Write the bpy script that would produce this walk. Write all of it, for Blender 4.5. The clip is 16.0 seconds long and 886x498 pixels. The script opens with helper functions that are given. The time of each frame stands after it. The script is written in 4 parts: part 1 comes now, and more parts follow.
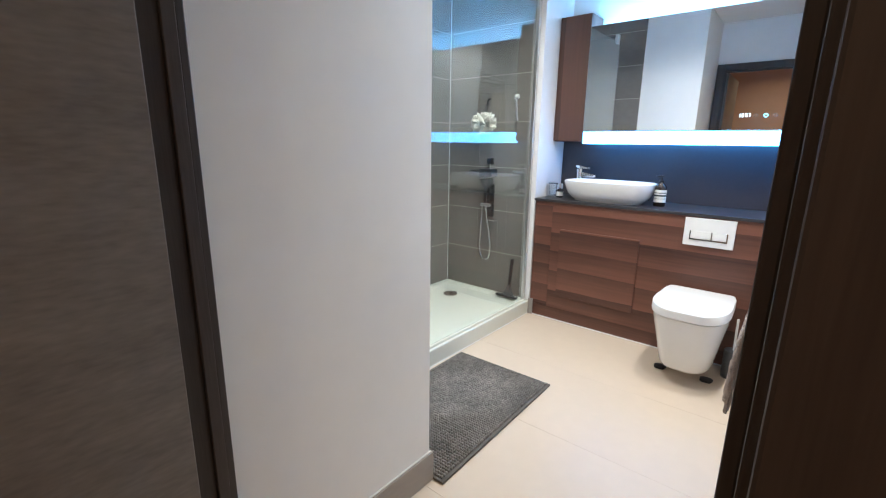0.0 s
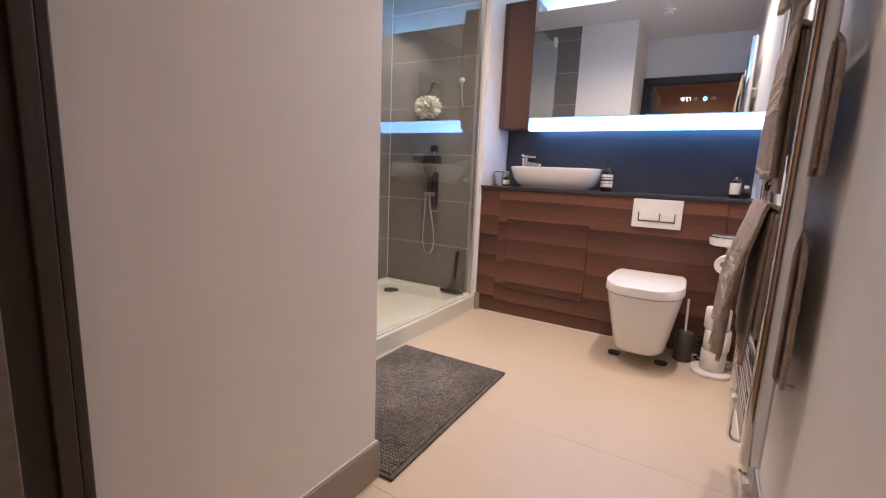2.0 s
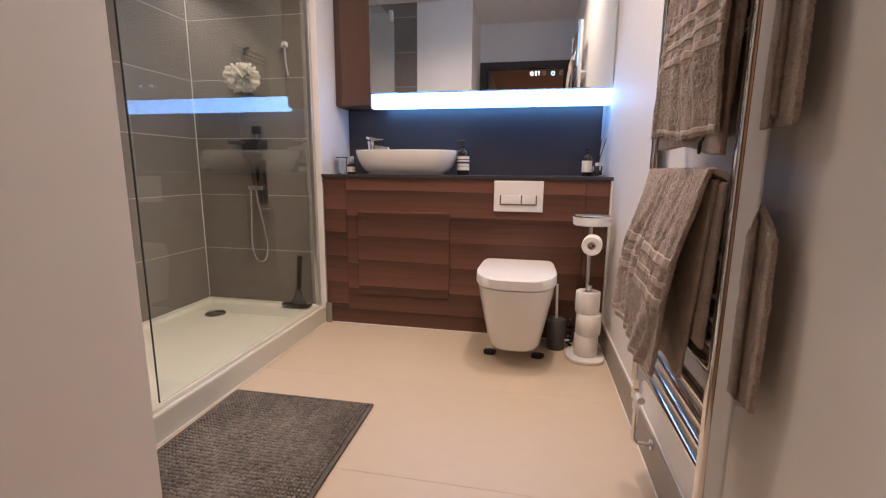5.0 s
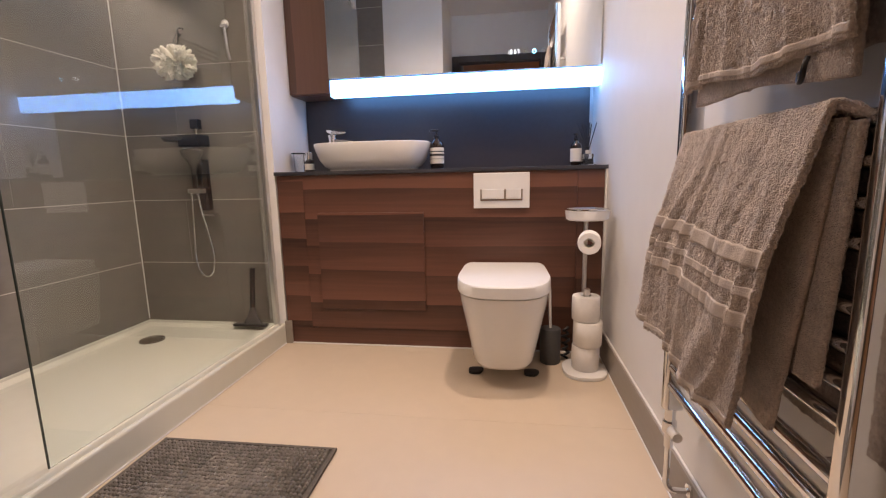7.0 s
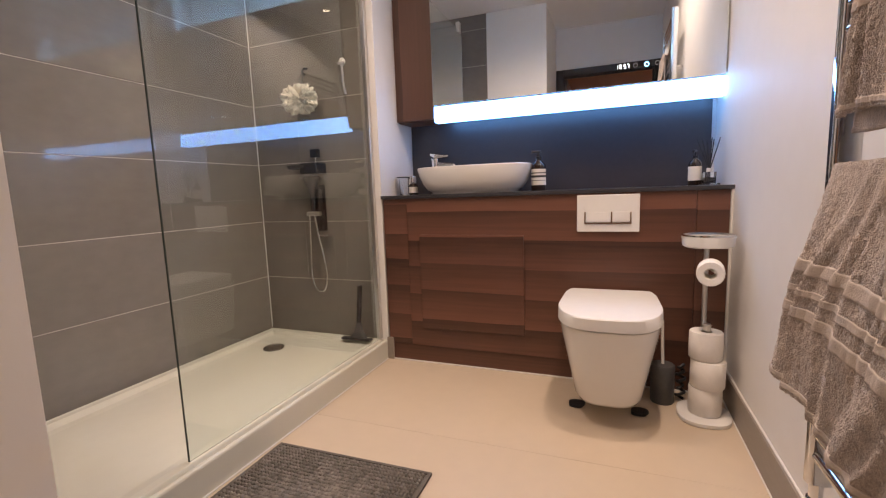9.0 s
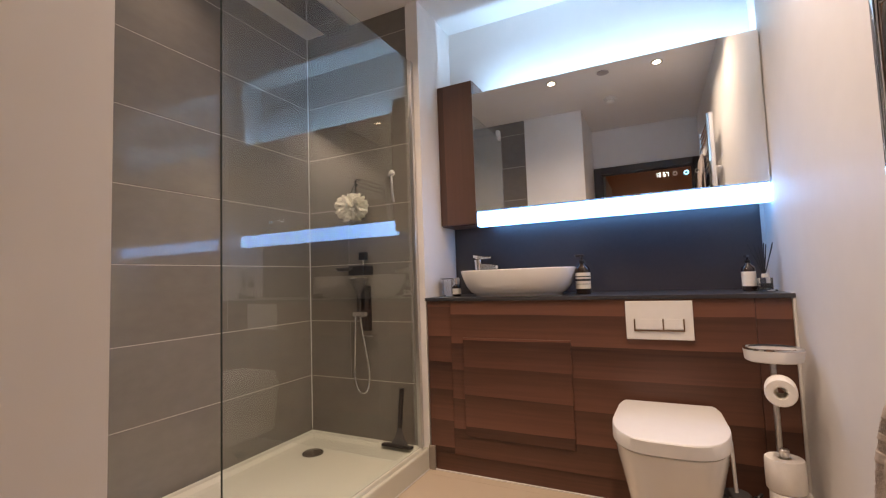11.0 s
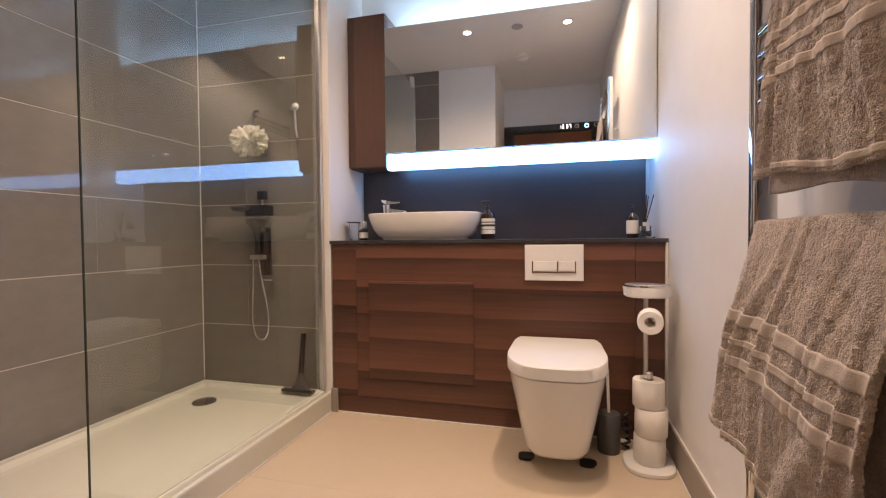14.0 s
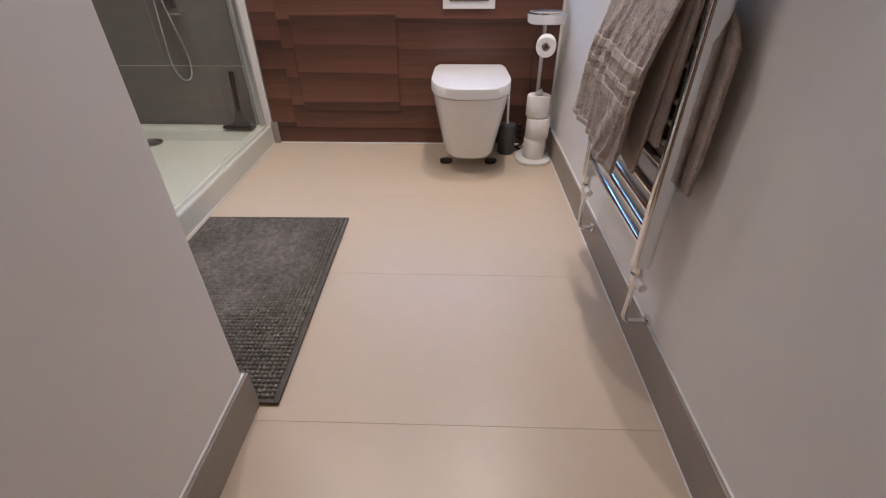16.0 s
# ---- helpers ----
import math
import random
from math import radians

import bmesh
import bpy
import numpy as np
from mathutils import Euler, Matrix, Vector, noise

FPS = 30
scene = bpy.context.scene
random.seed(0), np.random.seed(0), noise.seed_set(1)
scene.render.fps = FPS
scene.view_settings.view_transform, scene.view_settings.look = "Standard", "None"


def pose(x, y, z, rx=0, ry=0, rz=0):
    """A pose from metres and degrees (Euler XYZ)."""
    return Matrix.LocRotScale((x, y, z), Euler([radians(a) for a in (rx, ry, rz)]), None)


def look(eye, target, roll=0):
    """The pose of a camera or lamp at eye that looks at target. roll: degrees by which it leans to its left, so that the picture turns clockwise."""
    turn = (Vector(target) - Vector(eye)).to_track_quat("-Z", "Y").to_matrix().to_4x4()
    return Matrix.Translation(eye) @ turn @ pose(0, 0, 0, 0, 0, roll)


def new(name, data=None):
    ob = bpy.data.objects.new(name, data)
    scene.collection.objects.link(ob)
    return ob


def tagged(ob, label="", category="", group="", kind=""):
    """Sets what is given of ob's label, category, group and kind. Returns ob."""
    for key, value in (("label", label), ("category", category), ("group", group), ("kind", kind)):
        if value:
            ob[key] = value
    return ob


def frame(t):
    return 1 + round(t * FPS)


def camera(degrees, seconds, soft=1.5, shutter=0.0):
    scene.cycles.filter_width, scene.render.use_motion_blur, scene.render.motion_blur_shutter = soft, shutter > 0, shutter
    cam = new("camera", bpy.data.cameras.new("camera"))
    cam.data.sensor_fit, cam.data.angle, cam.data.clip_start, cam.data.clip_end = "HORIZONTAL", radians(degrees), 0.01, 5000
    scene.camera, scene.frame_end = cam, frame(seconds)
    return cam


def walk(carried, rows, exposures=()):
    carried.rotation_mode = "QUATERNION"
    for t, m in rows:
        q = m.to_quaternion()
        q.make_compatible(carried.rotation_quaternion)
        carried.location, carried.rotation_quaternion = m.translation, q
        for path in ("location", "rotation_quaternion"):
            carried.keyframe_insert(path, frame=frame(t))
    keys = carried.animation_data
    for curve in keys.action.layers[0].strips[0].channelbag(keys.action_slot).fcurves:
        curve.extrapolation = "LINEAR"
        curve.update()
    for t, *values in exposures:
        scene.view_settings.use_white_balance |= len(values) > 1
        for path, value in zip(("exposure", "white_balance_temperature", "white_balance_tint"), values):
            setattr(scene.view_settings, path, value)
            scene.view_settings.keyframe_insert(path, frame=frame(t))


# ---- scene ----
cam = camera(90.0, 16.0, 1.2)
PATH = [
    (0, (-0.07, -0.276, 1.326), (-1.303, 1.228, 0.862), 0.8),
    (0.5, (-0.16, -0.284, 1.247), (-1.348, 1.243, 0.74), -0.2),
    (1, (-0.179, -0.217, 1.156), (-1.238, 1.398, 0.633), 0.5),
    (1.5, (-0.208, -0.165, 1.109), (-1.266, 1.489, 0.728), 1.6),
    (2, (-0.23, -0.158, 1.004), (-1.237, 1.537, 0.668), 2.5),
    (2.5, (-0.228, -0.139, 0.98), (-1.186, 1.58, 0.624), 2.6),
    (3, (-0.245, -0.121, 0.995), (-1.193, 1.605, 0.642), 2.5),
    (3.5, (-0.266, -0.043, 1.026), (-1.186, 1.7, 0.687), 2.6),
    (4, (-0.319, 0.066, 0.976), (-1.134, 1.865, 0.657), 2.7),
    (4.5, (-0.38, 0.162, 0.971), (-0.846, 2.074, 0.611), 1.9),
    (7, (-0.466, 0.58, 0.893), (-0.754, 2.533, 0.57), -1.2),
    (7.5, (-0.472, 0.595, 0.91), (-0.748, 2.548, 0.577), -2.0),
    (8, (-0.483, 0.607, 0.92), (-0.765, 2.558, 0.583), -1.8),
    (8.5, (-0.476, 0.601, 0.923), (-0.958, 2.521, 0.631), -1.7),
    (9, (-0.464, 0.598, 0.943), (-1.186, 2.445, 0.688), -2.0),
    (9.5, (-0.485, 0.584, 0.957), (-1.284, 2.409, 0.778), -1.8),
    (10, (-0.483, 0.579, 0.983), (-1.325, 2.392, 0.924), -1.9),
    (12.5, (-0.46, 0.567, 1.074), (-1.289, 2.364, 1.365), -2.8),
    (13, (-0.459, 0.582, 1.063), (-1.121, 2.448, 1.348), -2.0),
    (13.5, (-0.462, 0.602, 1.011), (-1.034, 2.51, 1.192), -1.0),
    (14, (-0.468, 0.61, 0.942), (-0.978, 2.543, 0.892), -0.5),
    (14.5, (-0.471, 0.601, 0.809), (-0.937, 2.52, 0.49), -0.0),
    (15, (-0.489, 0.558, 0.800), (-0.924, 2.328, -0.046), -3.0),
    (15.5, (-0.515, 0.395, 0.857), (-0.775, 2.081, -0.187), -2.4),
    (16, (-0.545, 0.168, 1.014), (-0.603, 1.814, -0.121), -0.3),
]
EXPOSURES = [(0.0, 0.6, 4950, -9), (0.5, 0.52, 5650, -2), (1.0, 0.45, 6000, 5), (1.5, 0.22, 5800, 8), (2.0, 0.15, 6200, 10), (3.5, 0.0, 6200, 10), (4.5, -0.1, 6500, 10), (7.0, -0.03, 6800, 10), (9.0, -0.08, 6900, 10), (10.0, -0.18, 7100, 10), (12.5, -0.3, 7500, 9), (13.5, -0.2, 7300, 10), (14.0, -0.1, 7500, 11), (14.5, 0.0, 8000, 12), (15.0, -0.05, 7900, 10), (15.5, -0.08, 6200, 5), (16.0, -0.16, 5500, 3)]
LAMPS = [(-1.21, 1.656, 3.5), (-0.39, 1.64, 7.5), (-1.34, 1.98, 7.5), (-0.33, 2.14, 12.0), (-2.22, 1.80, 2.5)]
HALL_LAMPS = [(-0.55, -0.95), (0.6, -0.95)]
HALL_WATTS, BAR_GLOW, STRIP_WATTS = 4.0, 9.5, 14.0
TILE_PITCH = 1.396
walk(cam, [(t, look(eye, target, roll)) for t, eye, target, roll in PATH], EXPOSURES)

# ---- world and lights ----
world = bpy.data.worlds.new("world")
world.use_nodes = True
world.node_tree.nodes["Background"].inputs[0].default_value = (0.02, 0.02, 0.022, 1)
scene.world = world
CEIL = 2.68


def lamp(x, y, z, power, colour, spread=135):
    """The round lens of a recessed downlight, shining down."""
    data = bpy.data.lights.new("downlight_beam", "AREA")
    data.shape, data.size = "DISK", 0.056
    data.energy, data.color, data.spread = power, colour, radians(spread)
    ob = new("downlight_beam", data)
    ob.location = (x, y, z)
    return ob


WARM = (1.0, 0.765, 0.635)
for x, y, watts in LAMPS:
    lamp(x, y, CEIL - 0.006, watts, WARM)
for x, y in HALL_LAMPS:
    lamp(x, y, CEIL - 0.066, HALL_WATTS, (1.0, 0.64, 0.38))
led = bpy.data.lights.new("led_tape_light", "AREA")
led.shape, led.size, led.size_y = "RECTANGLE", 1.376, 0.0036
led.energy, led.color = STRIP_WATTS, (0.34, 0.61, 1.0)
led_tape = new("led_tape_light", led)
led_tape.matrix_basis = pose(-0.713, 3.0707, 2.1005, 180, 0, 0)


# ---- materials ----
def material(name, colour, rough=0.5, metal=0.0, grain=None, bump=None, rough_var=0.0, coat=0.0):
    """A principled material. grain: (scale xyz, amount, detail) of tone variation; bump: (scale, strength, distance)."""
    m = bpy.data.materials.new(name)
    m.use_nodes = True
    nt = m.node_tree
    p = nt.nodes["Principled BSDF"]
    p.inputs["Base Color"].default_value = (*colour, 1)
    p.inputs["Roughness"].default_value = rough
    p.inputs["Metallic"].default_value = metal
    p.inputs["Coat Weight"].default_value = coat
    tc = nt.nodes.new("ShaderNodeTexCoord")
    if grain:
        scale, amount, detail = grain
        mp = nt.nodes.new("ShaderNodeMapping")
        mp.inputs["Scale"].default_value = scale
        nt.links.new(tc.outputs["Object"], mp.inputs[0])
        big = nt.nodes.new("ShaderNodeTexNoise")
        big.inputs["Scale"].default_value, big.inputs["Detail"].default_value = 1.0, detail
        small = nt.nodes.new("ShaderNodeTexNoise")
        small.inputs["Scale"].default_value, small.inputs["Detail"].default_value = 9.0, detail
        nt.links.new(mp.outputs[0], big.inputs[0])
        nt.links.new(mp.outputs[0], small.inputs[0])
        add = nt.nodes.new("ShaderNodeMath")
        add.operation = "ADD"
        nt.links.new(big.outputs[0], add.inputs[0])
        nt.links.new(small.outputs[0], add.inputs[1])
        rng = nt.nodes.new("ShaderNodeMapRange")
        rng.inputs["From Min"].default_value, rng.inputs["From Max"].default_value = 0.6, 1.4
        rng.inputs["To Min"].default_value, rng.inputs["To Max"].default_value = 1 - amount, 1 + amount
        nt.links.new(add.outputs[0], rng.inputs[0])
        mul = nt.nodes.new("ShaderNodeVectorMath")
        mul.operation = "SCALE"
        mul.inputs[0].default_value = colour
        nt.links.new(rng.outputs[0], mul.inputs["Scale"])
        nt.links.new(mul.outputs[0], p.inputs["Base Color"])
        if rough_var:
            rr = nt.nodes.new("ShaderNodeMapRange")
            rr.inputs["From Min"].default_value, rr.inputs["From Max"].default_value = 0.3, 0.7
            rr.inputs["To Min"].default_value, rr.inputs["To Max"].default_value = rough - rough_var, rough + rough_var
            nt.links.new(big.outputs[0], rr.inputs[0])
            nt.links.new(rr.outputs[0], p.inputs["Roughness"])
    if bump:
        scale, strength, distance = bump
        n = nt.nodes.new("ShaderNodeTexNoise")
        n.inputs["Scale"].default_value, n.inputs["Detail"].default_value = scale, 4
        nt.links.new(tc.outputs["Object"], n.inputs[0])
        b = nt.nodes.new("ShaderNodeBump")
        b.inputs["Strength"].default_value, b.inputs["Distance"].default_value = strength, distance
        nt.links.new(n.outputs[0], b.inputs["Height"])
        nt.links.new(b.outputs[0], p.inputs["Normal"])
    return m


def emitter(name, colour, strength):
    m = bpy.data.materials.new(name)
    m.use_nodes = True
    p = m.node_tree.nodes["Principled BSDF"]
    p.inputs["Base Color"].default_value = (0.8, 0.8, 0.8, 1)
    p.inputs["Emission Color"].default_value = (*colour, 1)
    p.inputs["Emission Strength"].default_value = strength
    return m


def glass_material(name, colour, rough=0.0, ior=1.45):
    m = bpy.data.materials.new(name)
    m.use_nodes = True
    p = m.node_tree.nodes["Principled BSDF"]
    p.inputs["Base Color"].default_value = (*colour, 1)
    p.inputs["Roughness"].default_value = rough
    p.inputs["Transmission Weight"].default_value = 1.0
    p.inputs["IOR"].default_value = ior
    return m


def random_tone(m, spread):
    """Each object of this material is a little lighter or darker."""
    nt = m.node_tree
    p = nt.nodes["Principled BSDF"]
    link = p.inputs["Base Color"].links[0]
    source = link.from_socket
    info = nt.nodes.new("ShaderNodeObjectInfo")
    rng = nt.nodes.new("ShaderNodeMapRange")
    rng.inputs["To Min"].default_value, rng.inputs["To Max"].default_value = 1 - spread, 1 + spread
    nt.links.new(info.outputs["Random"], rng.inputs[0])
    mul = nt.nodes.new("ShaderNodeVectorMath")
    mul.operation = "SCALE"
    nt.links.new(source, mul.inputs[0])
    nt.links.new(rng.outputs[0], mul.inputs["Scale"])
    nt.links.new(mul.outputs[0], p.inputs["Base Color"])
    return m


def walnut(name, along, height, light, dark, streak):
    """Walnut laminate: boards in bands across the grain, each fading from a light to a dark edge."""
    m = bpy.data.materials.new(name)
    m.use_nodes = True
    nt = m.node_tree
    p = nt.nodes["Principled BSDF"]
    p.inputs["Roughness"].default_value = 0.42
    tc = nt.nodes.new("ShaderNodeTexCoord")
    sep = nt.nodes.new("ShaderNodeSeparateXYZ")
    nt.links.new(tc.outputs["Object"], sep.inputs[0])
    across = sep.outputs["Z"] if along == "X" else sep.outputs["X"]
    wob = nt.nodes.new("ShaderNodeTexNoise")
    wob.inputs["Scale"].default_value = 1.3
    mw = nt.nodes.new("ShaderNodeMapping")
    mw.inputs["Scale"].default_value = (0.6, 1, 5) if along == "X" else (5, 1, 0.6)
    nt.links.new(tc.outputs["Object"], mw.inputs[0])
    nt.links.new(mw.outputs[0], wob.inputs[0])
    div = nt.nodes.new("ShaderNodeMath")
    div.operation = "DIVIDE"
    div.inputs[1].default_value = height
    nt.links.new(across, div.inputs[0])
    info = nt.nodes.new("ShaderNodeObjectInfo")
    off = nt.nodes.new("ShaderNodeMath")
    off.operation = "ADD"
    wobble = nt.nodes.new("ShaderNodeMath")
    wobble.operation = "MULTIPLY_ADD"
    wobble.inputs[1].default_value = 0.35
    nt.links.new(wob.outputs[0], wobble.inputs[0])
    nt.links.new(div.outputs[0], wobble.inputs[2])
    nt.links.new(wobble.outputs[0], off.inputs[0])
    nt.links.new(info.outputs["Random"], off.inputs[1])
    fr = nt.nodes.new("ShaderNodeMath")
    fr.operation = "FRACT"
    nt.links.new(off.outputs[0], fr.inputs[0])
    fl = nt.nodes.new("ShaderNodeMath")
    fl.operation = "FLOOR"
    nt.links.new(off.outputs[0], fl.inputs[0])
    white = nt.nodes.new("ShaderNodeTexWhiteNoise")
    white.noise_dimensions = "1D"
    nt.links.new(fl.outputs[0], white.inputs["W"])
    grain = nt.nodes.new("ShaderNodeTexNoise")
    grain.inputs["Scale"].default_value, grain.inputs["Detail"].default_value, grain.inputs["Distortion"].default_value = 1.0, 6, 0.4
    mg = nt.nodes.new("ShaderNodeMapping")
    mg.inputs["Scale"].default_value = (2.2, 30, 70) if along == "X" else (70, 30, 2.2)
    nt.links.new(tc.outputs["Object"], mg.inputs[0])
    nt.links.new(mg.outputs[0], grain.inputs[0])

    def combine(op, a, b):
        n = nt.nodes.new("ShaderNodeMath")
        n.operation = op
        for i, v in enumerate((a, b)):
            if isinstance(v, (int, float)):
                n.inputs[i].default_value = v
            else:
                nt.links.new(v, n.inputs[i])
        return n.outputs[0]

    tone = combine("MULTIPLY", combine("SUBTRACT", 1.0, fr.outputs[0]), 0.40)
    tone = combine("ADD", tone, combine("MULTIPLY", white.outputs["Value"], 0.16))
    tone = combine("ADD", tone, combine("MULTIPLY", wob.outputs[0], 0.36))
    tone = combine("ADD", tone, combine("MULTIPLY", grain.outputs[0], streak))
    ramp = nt.nodes.new("ShaderNodeValToRGB")
    ramp.color_ramp.elements[0].position, ramp.color_ramp.elements[0].color = 0.2, (*dark, 1)
    ramp.color_ramp.elements[1].position, ramp.color_ramp.elements[1].color = 0.95, (*light, 1)
    nt.links.new(tone, ramp.inputs[0])
    nt.links.new(ramp.outputs[0], p.inputs["Base Color"])
    b = nt.nodes.new("ShaderNodeBump")
    b.inputs["Strength"].default_value, b.inputs["Distance"].default_value = 0.12, 0.001
    nt.links.new(grain.outputs[0], b.inputs["Height"])
    nt.links.new(b.outputs[0], p.inputs["Normal"])
    return m


PAINT = material("white wall paint", (0.78, 0.77, 0.75), 0.55, grain=((1.2, 1.2, 1.2), 0.025, 3), bump=(260, 0.10, 0.0006))
CEILING = material("white ceiling paint", (0.80, 0.79, 0.78), 0.7, grain=((0.8, 0.8, 0.8), 0.02, 3), bump=(200, 0.08, 0.0006))
HALL_PAINT = material("warm hall paint", (0.64, 0.43, 0.30), 0.6, grain=((1, 1, 1), 0.03, 3), bump=(200, 0.1, 0.0006))
HALL_FLOOR = material("oak hall floor", (0.30, 0.19, 0.11), 0.4, grain=((1.5, 14, 1), 0.25, 6))
FLOOR = random_tone(material("beige porcelain floor tile", (0.585, 0.487, 0.372), 0.34, grain=((1.6, 1.6, 1.6), 0.03, 6), bump=(90, 0.04, 0.0005)), 0.006)
FLOOR_GROUT = material("beige floor grout", (0.56, 0.49, 0.40), 0.9, grain=((20, 20, 20), 0.1, 3))
TILE = random_tone(material("taupe porcelain wall tile", (0.200, 0.186, 0.168), 0.045, grain=((1.4, 1.4, 2.4), 0.10, 6), rough_var=0.015), 0.05)
GROUT = material("pale tile grout", (0.52, 0.49, 0.44), 0.9, grain=((30, 30, 30), 0.1, 3))
SKIRT = material("taupe skirting", (0.30, 0.265, 0.23), 0.45, grain=((2, 2, 8), 0.06, 4), bump=(120, 0.06, 0.0005))
STONE = material("dark grey quartz", (0.040, 0.040, 0.046), 0.28, grain=((14, 14, 14), 0.12, 6))
SPLASH = material("dark grey splash panel", (0.040, 0.037, 0.040), 0.30, grain=((5, 5, 5), 0.12, 5))
WALNUT = walnut("walnut laminate", "X", 0.150, (0.174, 0.074, 0.046), (0.015, 0.0066, 0.0048), 0.36)
WALNUT_UP = walnut("walnut laminate upright", "Z", 0.30, (0.125, 0.062, 0.042), (0.042, 0.021, 0.015), 0.35)
WENGE = material("dark wenge veneer", (0.040, 0.031, 0.027), 0.45, grain=((30, 30, 1.6), 0.35, 6), bump=(40, 0.12, 0.0008))
LEAF = material("dark grey brown door veneer", (0.155, 0.145, 0.132), 0.36, grain=((3, 3, 12), 0.28, 6), bump=(40, 0.08, 0.0008))
CERAMIC = material("white glazed ceramic", (0.80, 0.79, 0.77), 0.08, grain=((2, 2, 2), 0.012, 2), coat=0.4)
TRAY = material("white acrylic tray", (0.64, 0.64, 0.56), 0.22, grain=((2, 2, 2), 0.02, 3))
PLASTIC = material("white plastic", (0.78, 0.77, 0.75), 0.30, grain=((3, 3, 3), 0.02, 2))
CHROME = material("chrome", (0.78, 0.79, 0.81), 0.07, 1.0, grain=((6, 6, 6), 0.03, 3))
DARK_CHROME = material("dark chrome", (0.20, 0.20, 0.21), 0.16, 1.0, grain=((9, 9, 9), 0.08, 3))
SATIN = material("satin steel", (0.62, 0.61, 0.60), 0.28, 1.0, grain=((9, 9, 9), 0.06, 3))
BLACK = material("black plastic", (0.016, 0.016, 0.018), 0.35, grain=((9, 9, 9), 0.2, 3))
DARK_GREY = material("dark grey plastic", (0.075, 0.075, 0.078), 0.5, grain=((9, 9, 9), 0.12, 3))
GREY_PLASTIC = material("pale grey plastic", (0.38, 0.37, 0.40), 0.35, grain=((9, 9, 9), 0.05, 3))
PAPER = material("toilet paper", (0.82, 0.80, 0.77), 0.95, grain=((40, 40, 40), 0.05, 4), bump=(160, 0.4, 0.002))
LABEL = material("cream paper label", (0.74, 0.72, 0.66), 0.6, grain=((20, 20, 20), 0.04, 3))
INK = material("black label ink", (0.03, 0.03, 0.03), 0.6)
AMBER = material("dark amber bottle", (0.022, 0.012, 0.008), 0.10, grain=((9, 9, 9), 0.2, 3), coat=0.5)
SPONGE = material("cream nylon mesh", (0.80, 0.78, 0.70), 0.9, grain=((40, 40, 40), 0.12, 4), bump=(160, 0.5, 0.002))
TOWEL = material("taupe grey terry cloth", (0.47, 0.390, 0.340), 0.95, grain=((24, 24, 24), 0.42, 6), bump=(420, 1.0, 0.005))
TOWEL.node_tree.nodes["Principled BSDF"].inputs["Sheen Weight"].default_value = 0.35
TOWEL_BAND = material("woven towel band", (0.52, 0.45, 0.40), 0.85, grain=((30, 30, 60), 0.10, 4), bump=(420, 0.5, 0.002))
RUG = material("charcoal tufted cotton", (0.205, 0.188, 0.166), 0.95, grain=((5, 5, 5), 0.48, 5), bump=(240, 1.0, 0.006))
RUG_BACK = material("dark mat backing", (0.115, 0.103, 0.09), 0.95, grain=((30, 30, 30), 0.3, 4), bump=(300, 0.6, 0.003))
tufted = RUG.node_tree
geo, tone = tufted.nodes.new("ShaderNodeNewGeometry"), tufted.nodes.new("ShaderNodeMapRange")
tone.inputs["To Min"].default_value, tone.inputs["To Max"].default_value = 0.86, 1.14
tufted.links.new(geo.outputs["Random Per Island"], tone.inputs[0])
scale = tufted.nodes.new("ShaderNodeVectorMath")
scale.operation = "SCALE"
rug_shader = tufted.nodes["Principled BSDF"]
tufted.links.new(rug_shader.inputs["Base Color"].links[0].from_socket, scale.inputs[0])
tufted.links.new(tone.outputs[0], scale.inputs["Scale"])
tufted.links.new(scale.outputs[0], rug_shader.inputs["Base Color"])
MIRROR = material("mirror silver", (0.86, 0.88, 0.88), 0.004, 1.0)
GLASS = glass_material("clear shower glass", (0.91, 0.965, 0.95), ior=1.5)
THIN_GLASS = glass_material("clear jar glass", (0.95, 0.97, 0.97))
GLASS_EDGE = material("dark glass edge", (0.045, 0.060, 0.050), 0.15)
SEALANT = material("white silicone bead", (0.74, 0.73, 0.70), 0.4, grain=((10, 10, 10), 0.04, 3))
COOL_BAR = emitter("cool white diffuser", (0.16, 0.42, 1.0), BAR_GLOW)
COOL_STRIP = emitter("cool white led tape", (0.24, 0.54, 1.0), 6.0)
LAMP_GLOW = emitter("warm lamp lens", (1.0, 0.80, 0.55), 14.0)
CLOCK_GLOW = emitter("white clock digits", (0.85, 0.93, 1.0), 3.0)
BLUE_GLOW = emitter("blue touch symbol", (0.15, 0.65, 1.0), 3.0)
SYMBOL = material("grey touch symbol", (0.25, 0.27, 0.28), 0.4)


# ---- mesh helpers ----
def part(name, bm, mat, parent=None, label="", smooth=False, at=None):
    """Link a bmesh as one mesh object, under a thing or part if one is given."""
    me = bpy.data.meshes.new(name)
    bmesh.ops.recalc_face_normals(bm, faces=bm.faces)
    bm.to_mesh(me)
    bm.free()
    me.materials.append(mat)
    if smooth:
        for f in me.polygons:
            f.use_smooth = True
        me.set_sharp_from_angle(angle=radians(40))
    ob = new(name, me)
    if parent:
        ob.parent = parent
    if at:
        ob.location = at
    if label:
        ob["label"] = label
    return ob


def thing(name, x, y, z, label, category, group="", turn=0):
    ob = new(name)
    ob.empty_display_size = 0.05
    ob.matrix_basis = pose(x, y, z, 0, 0, turn)
    return tagged(ob, label, category, group)


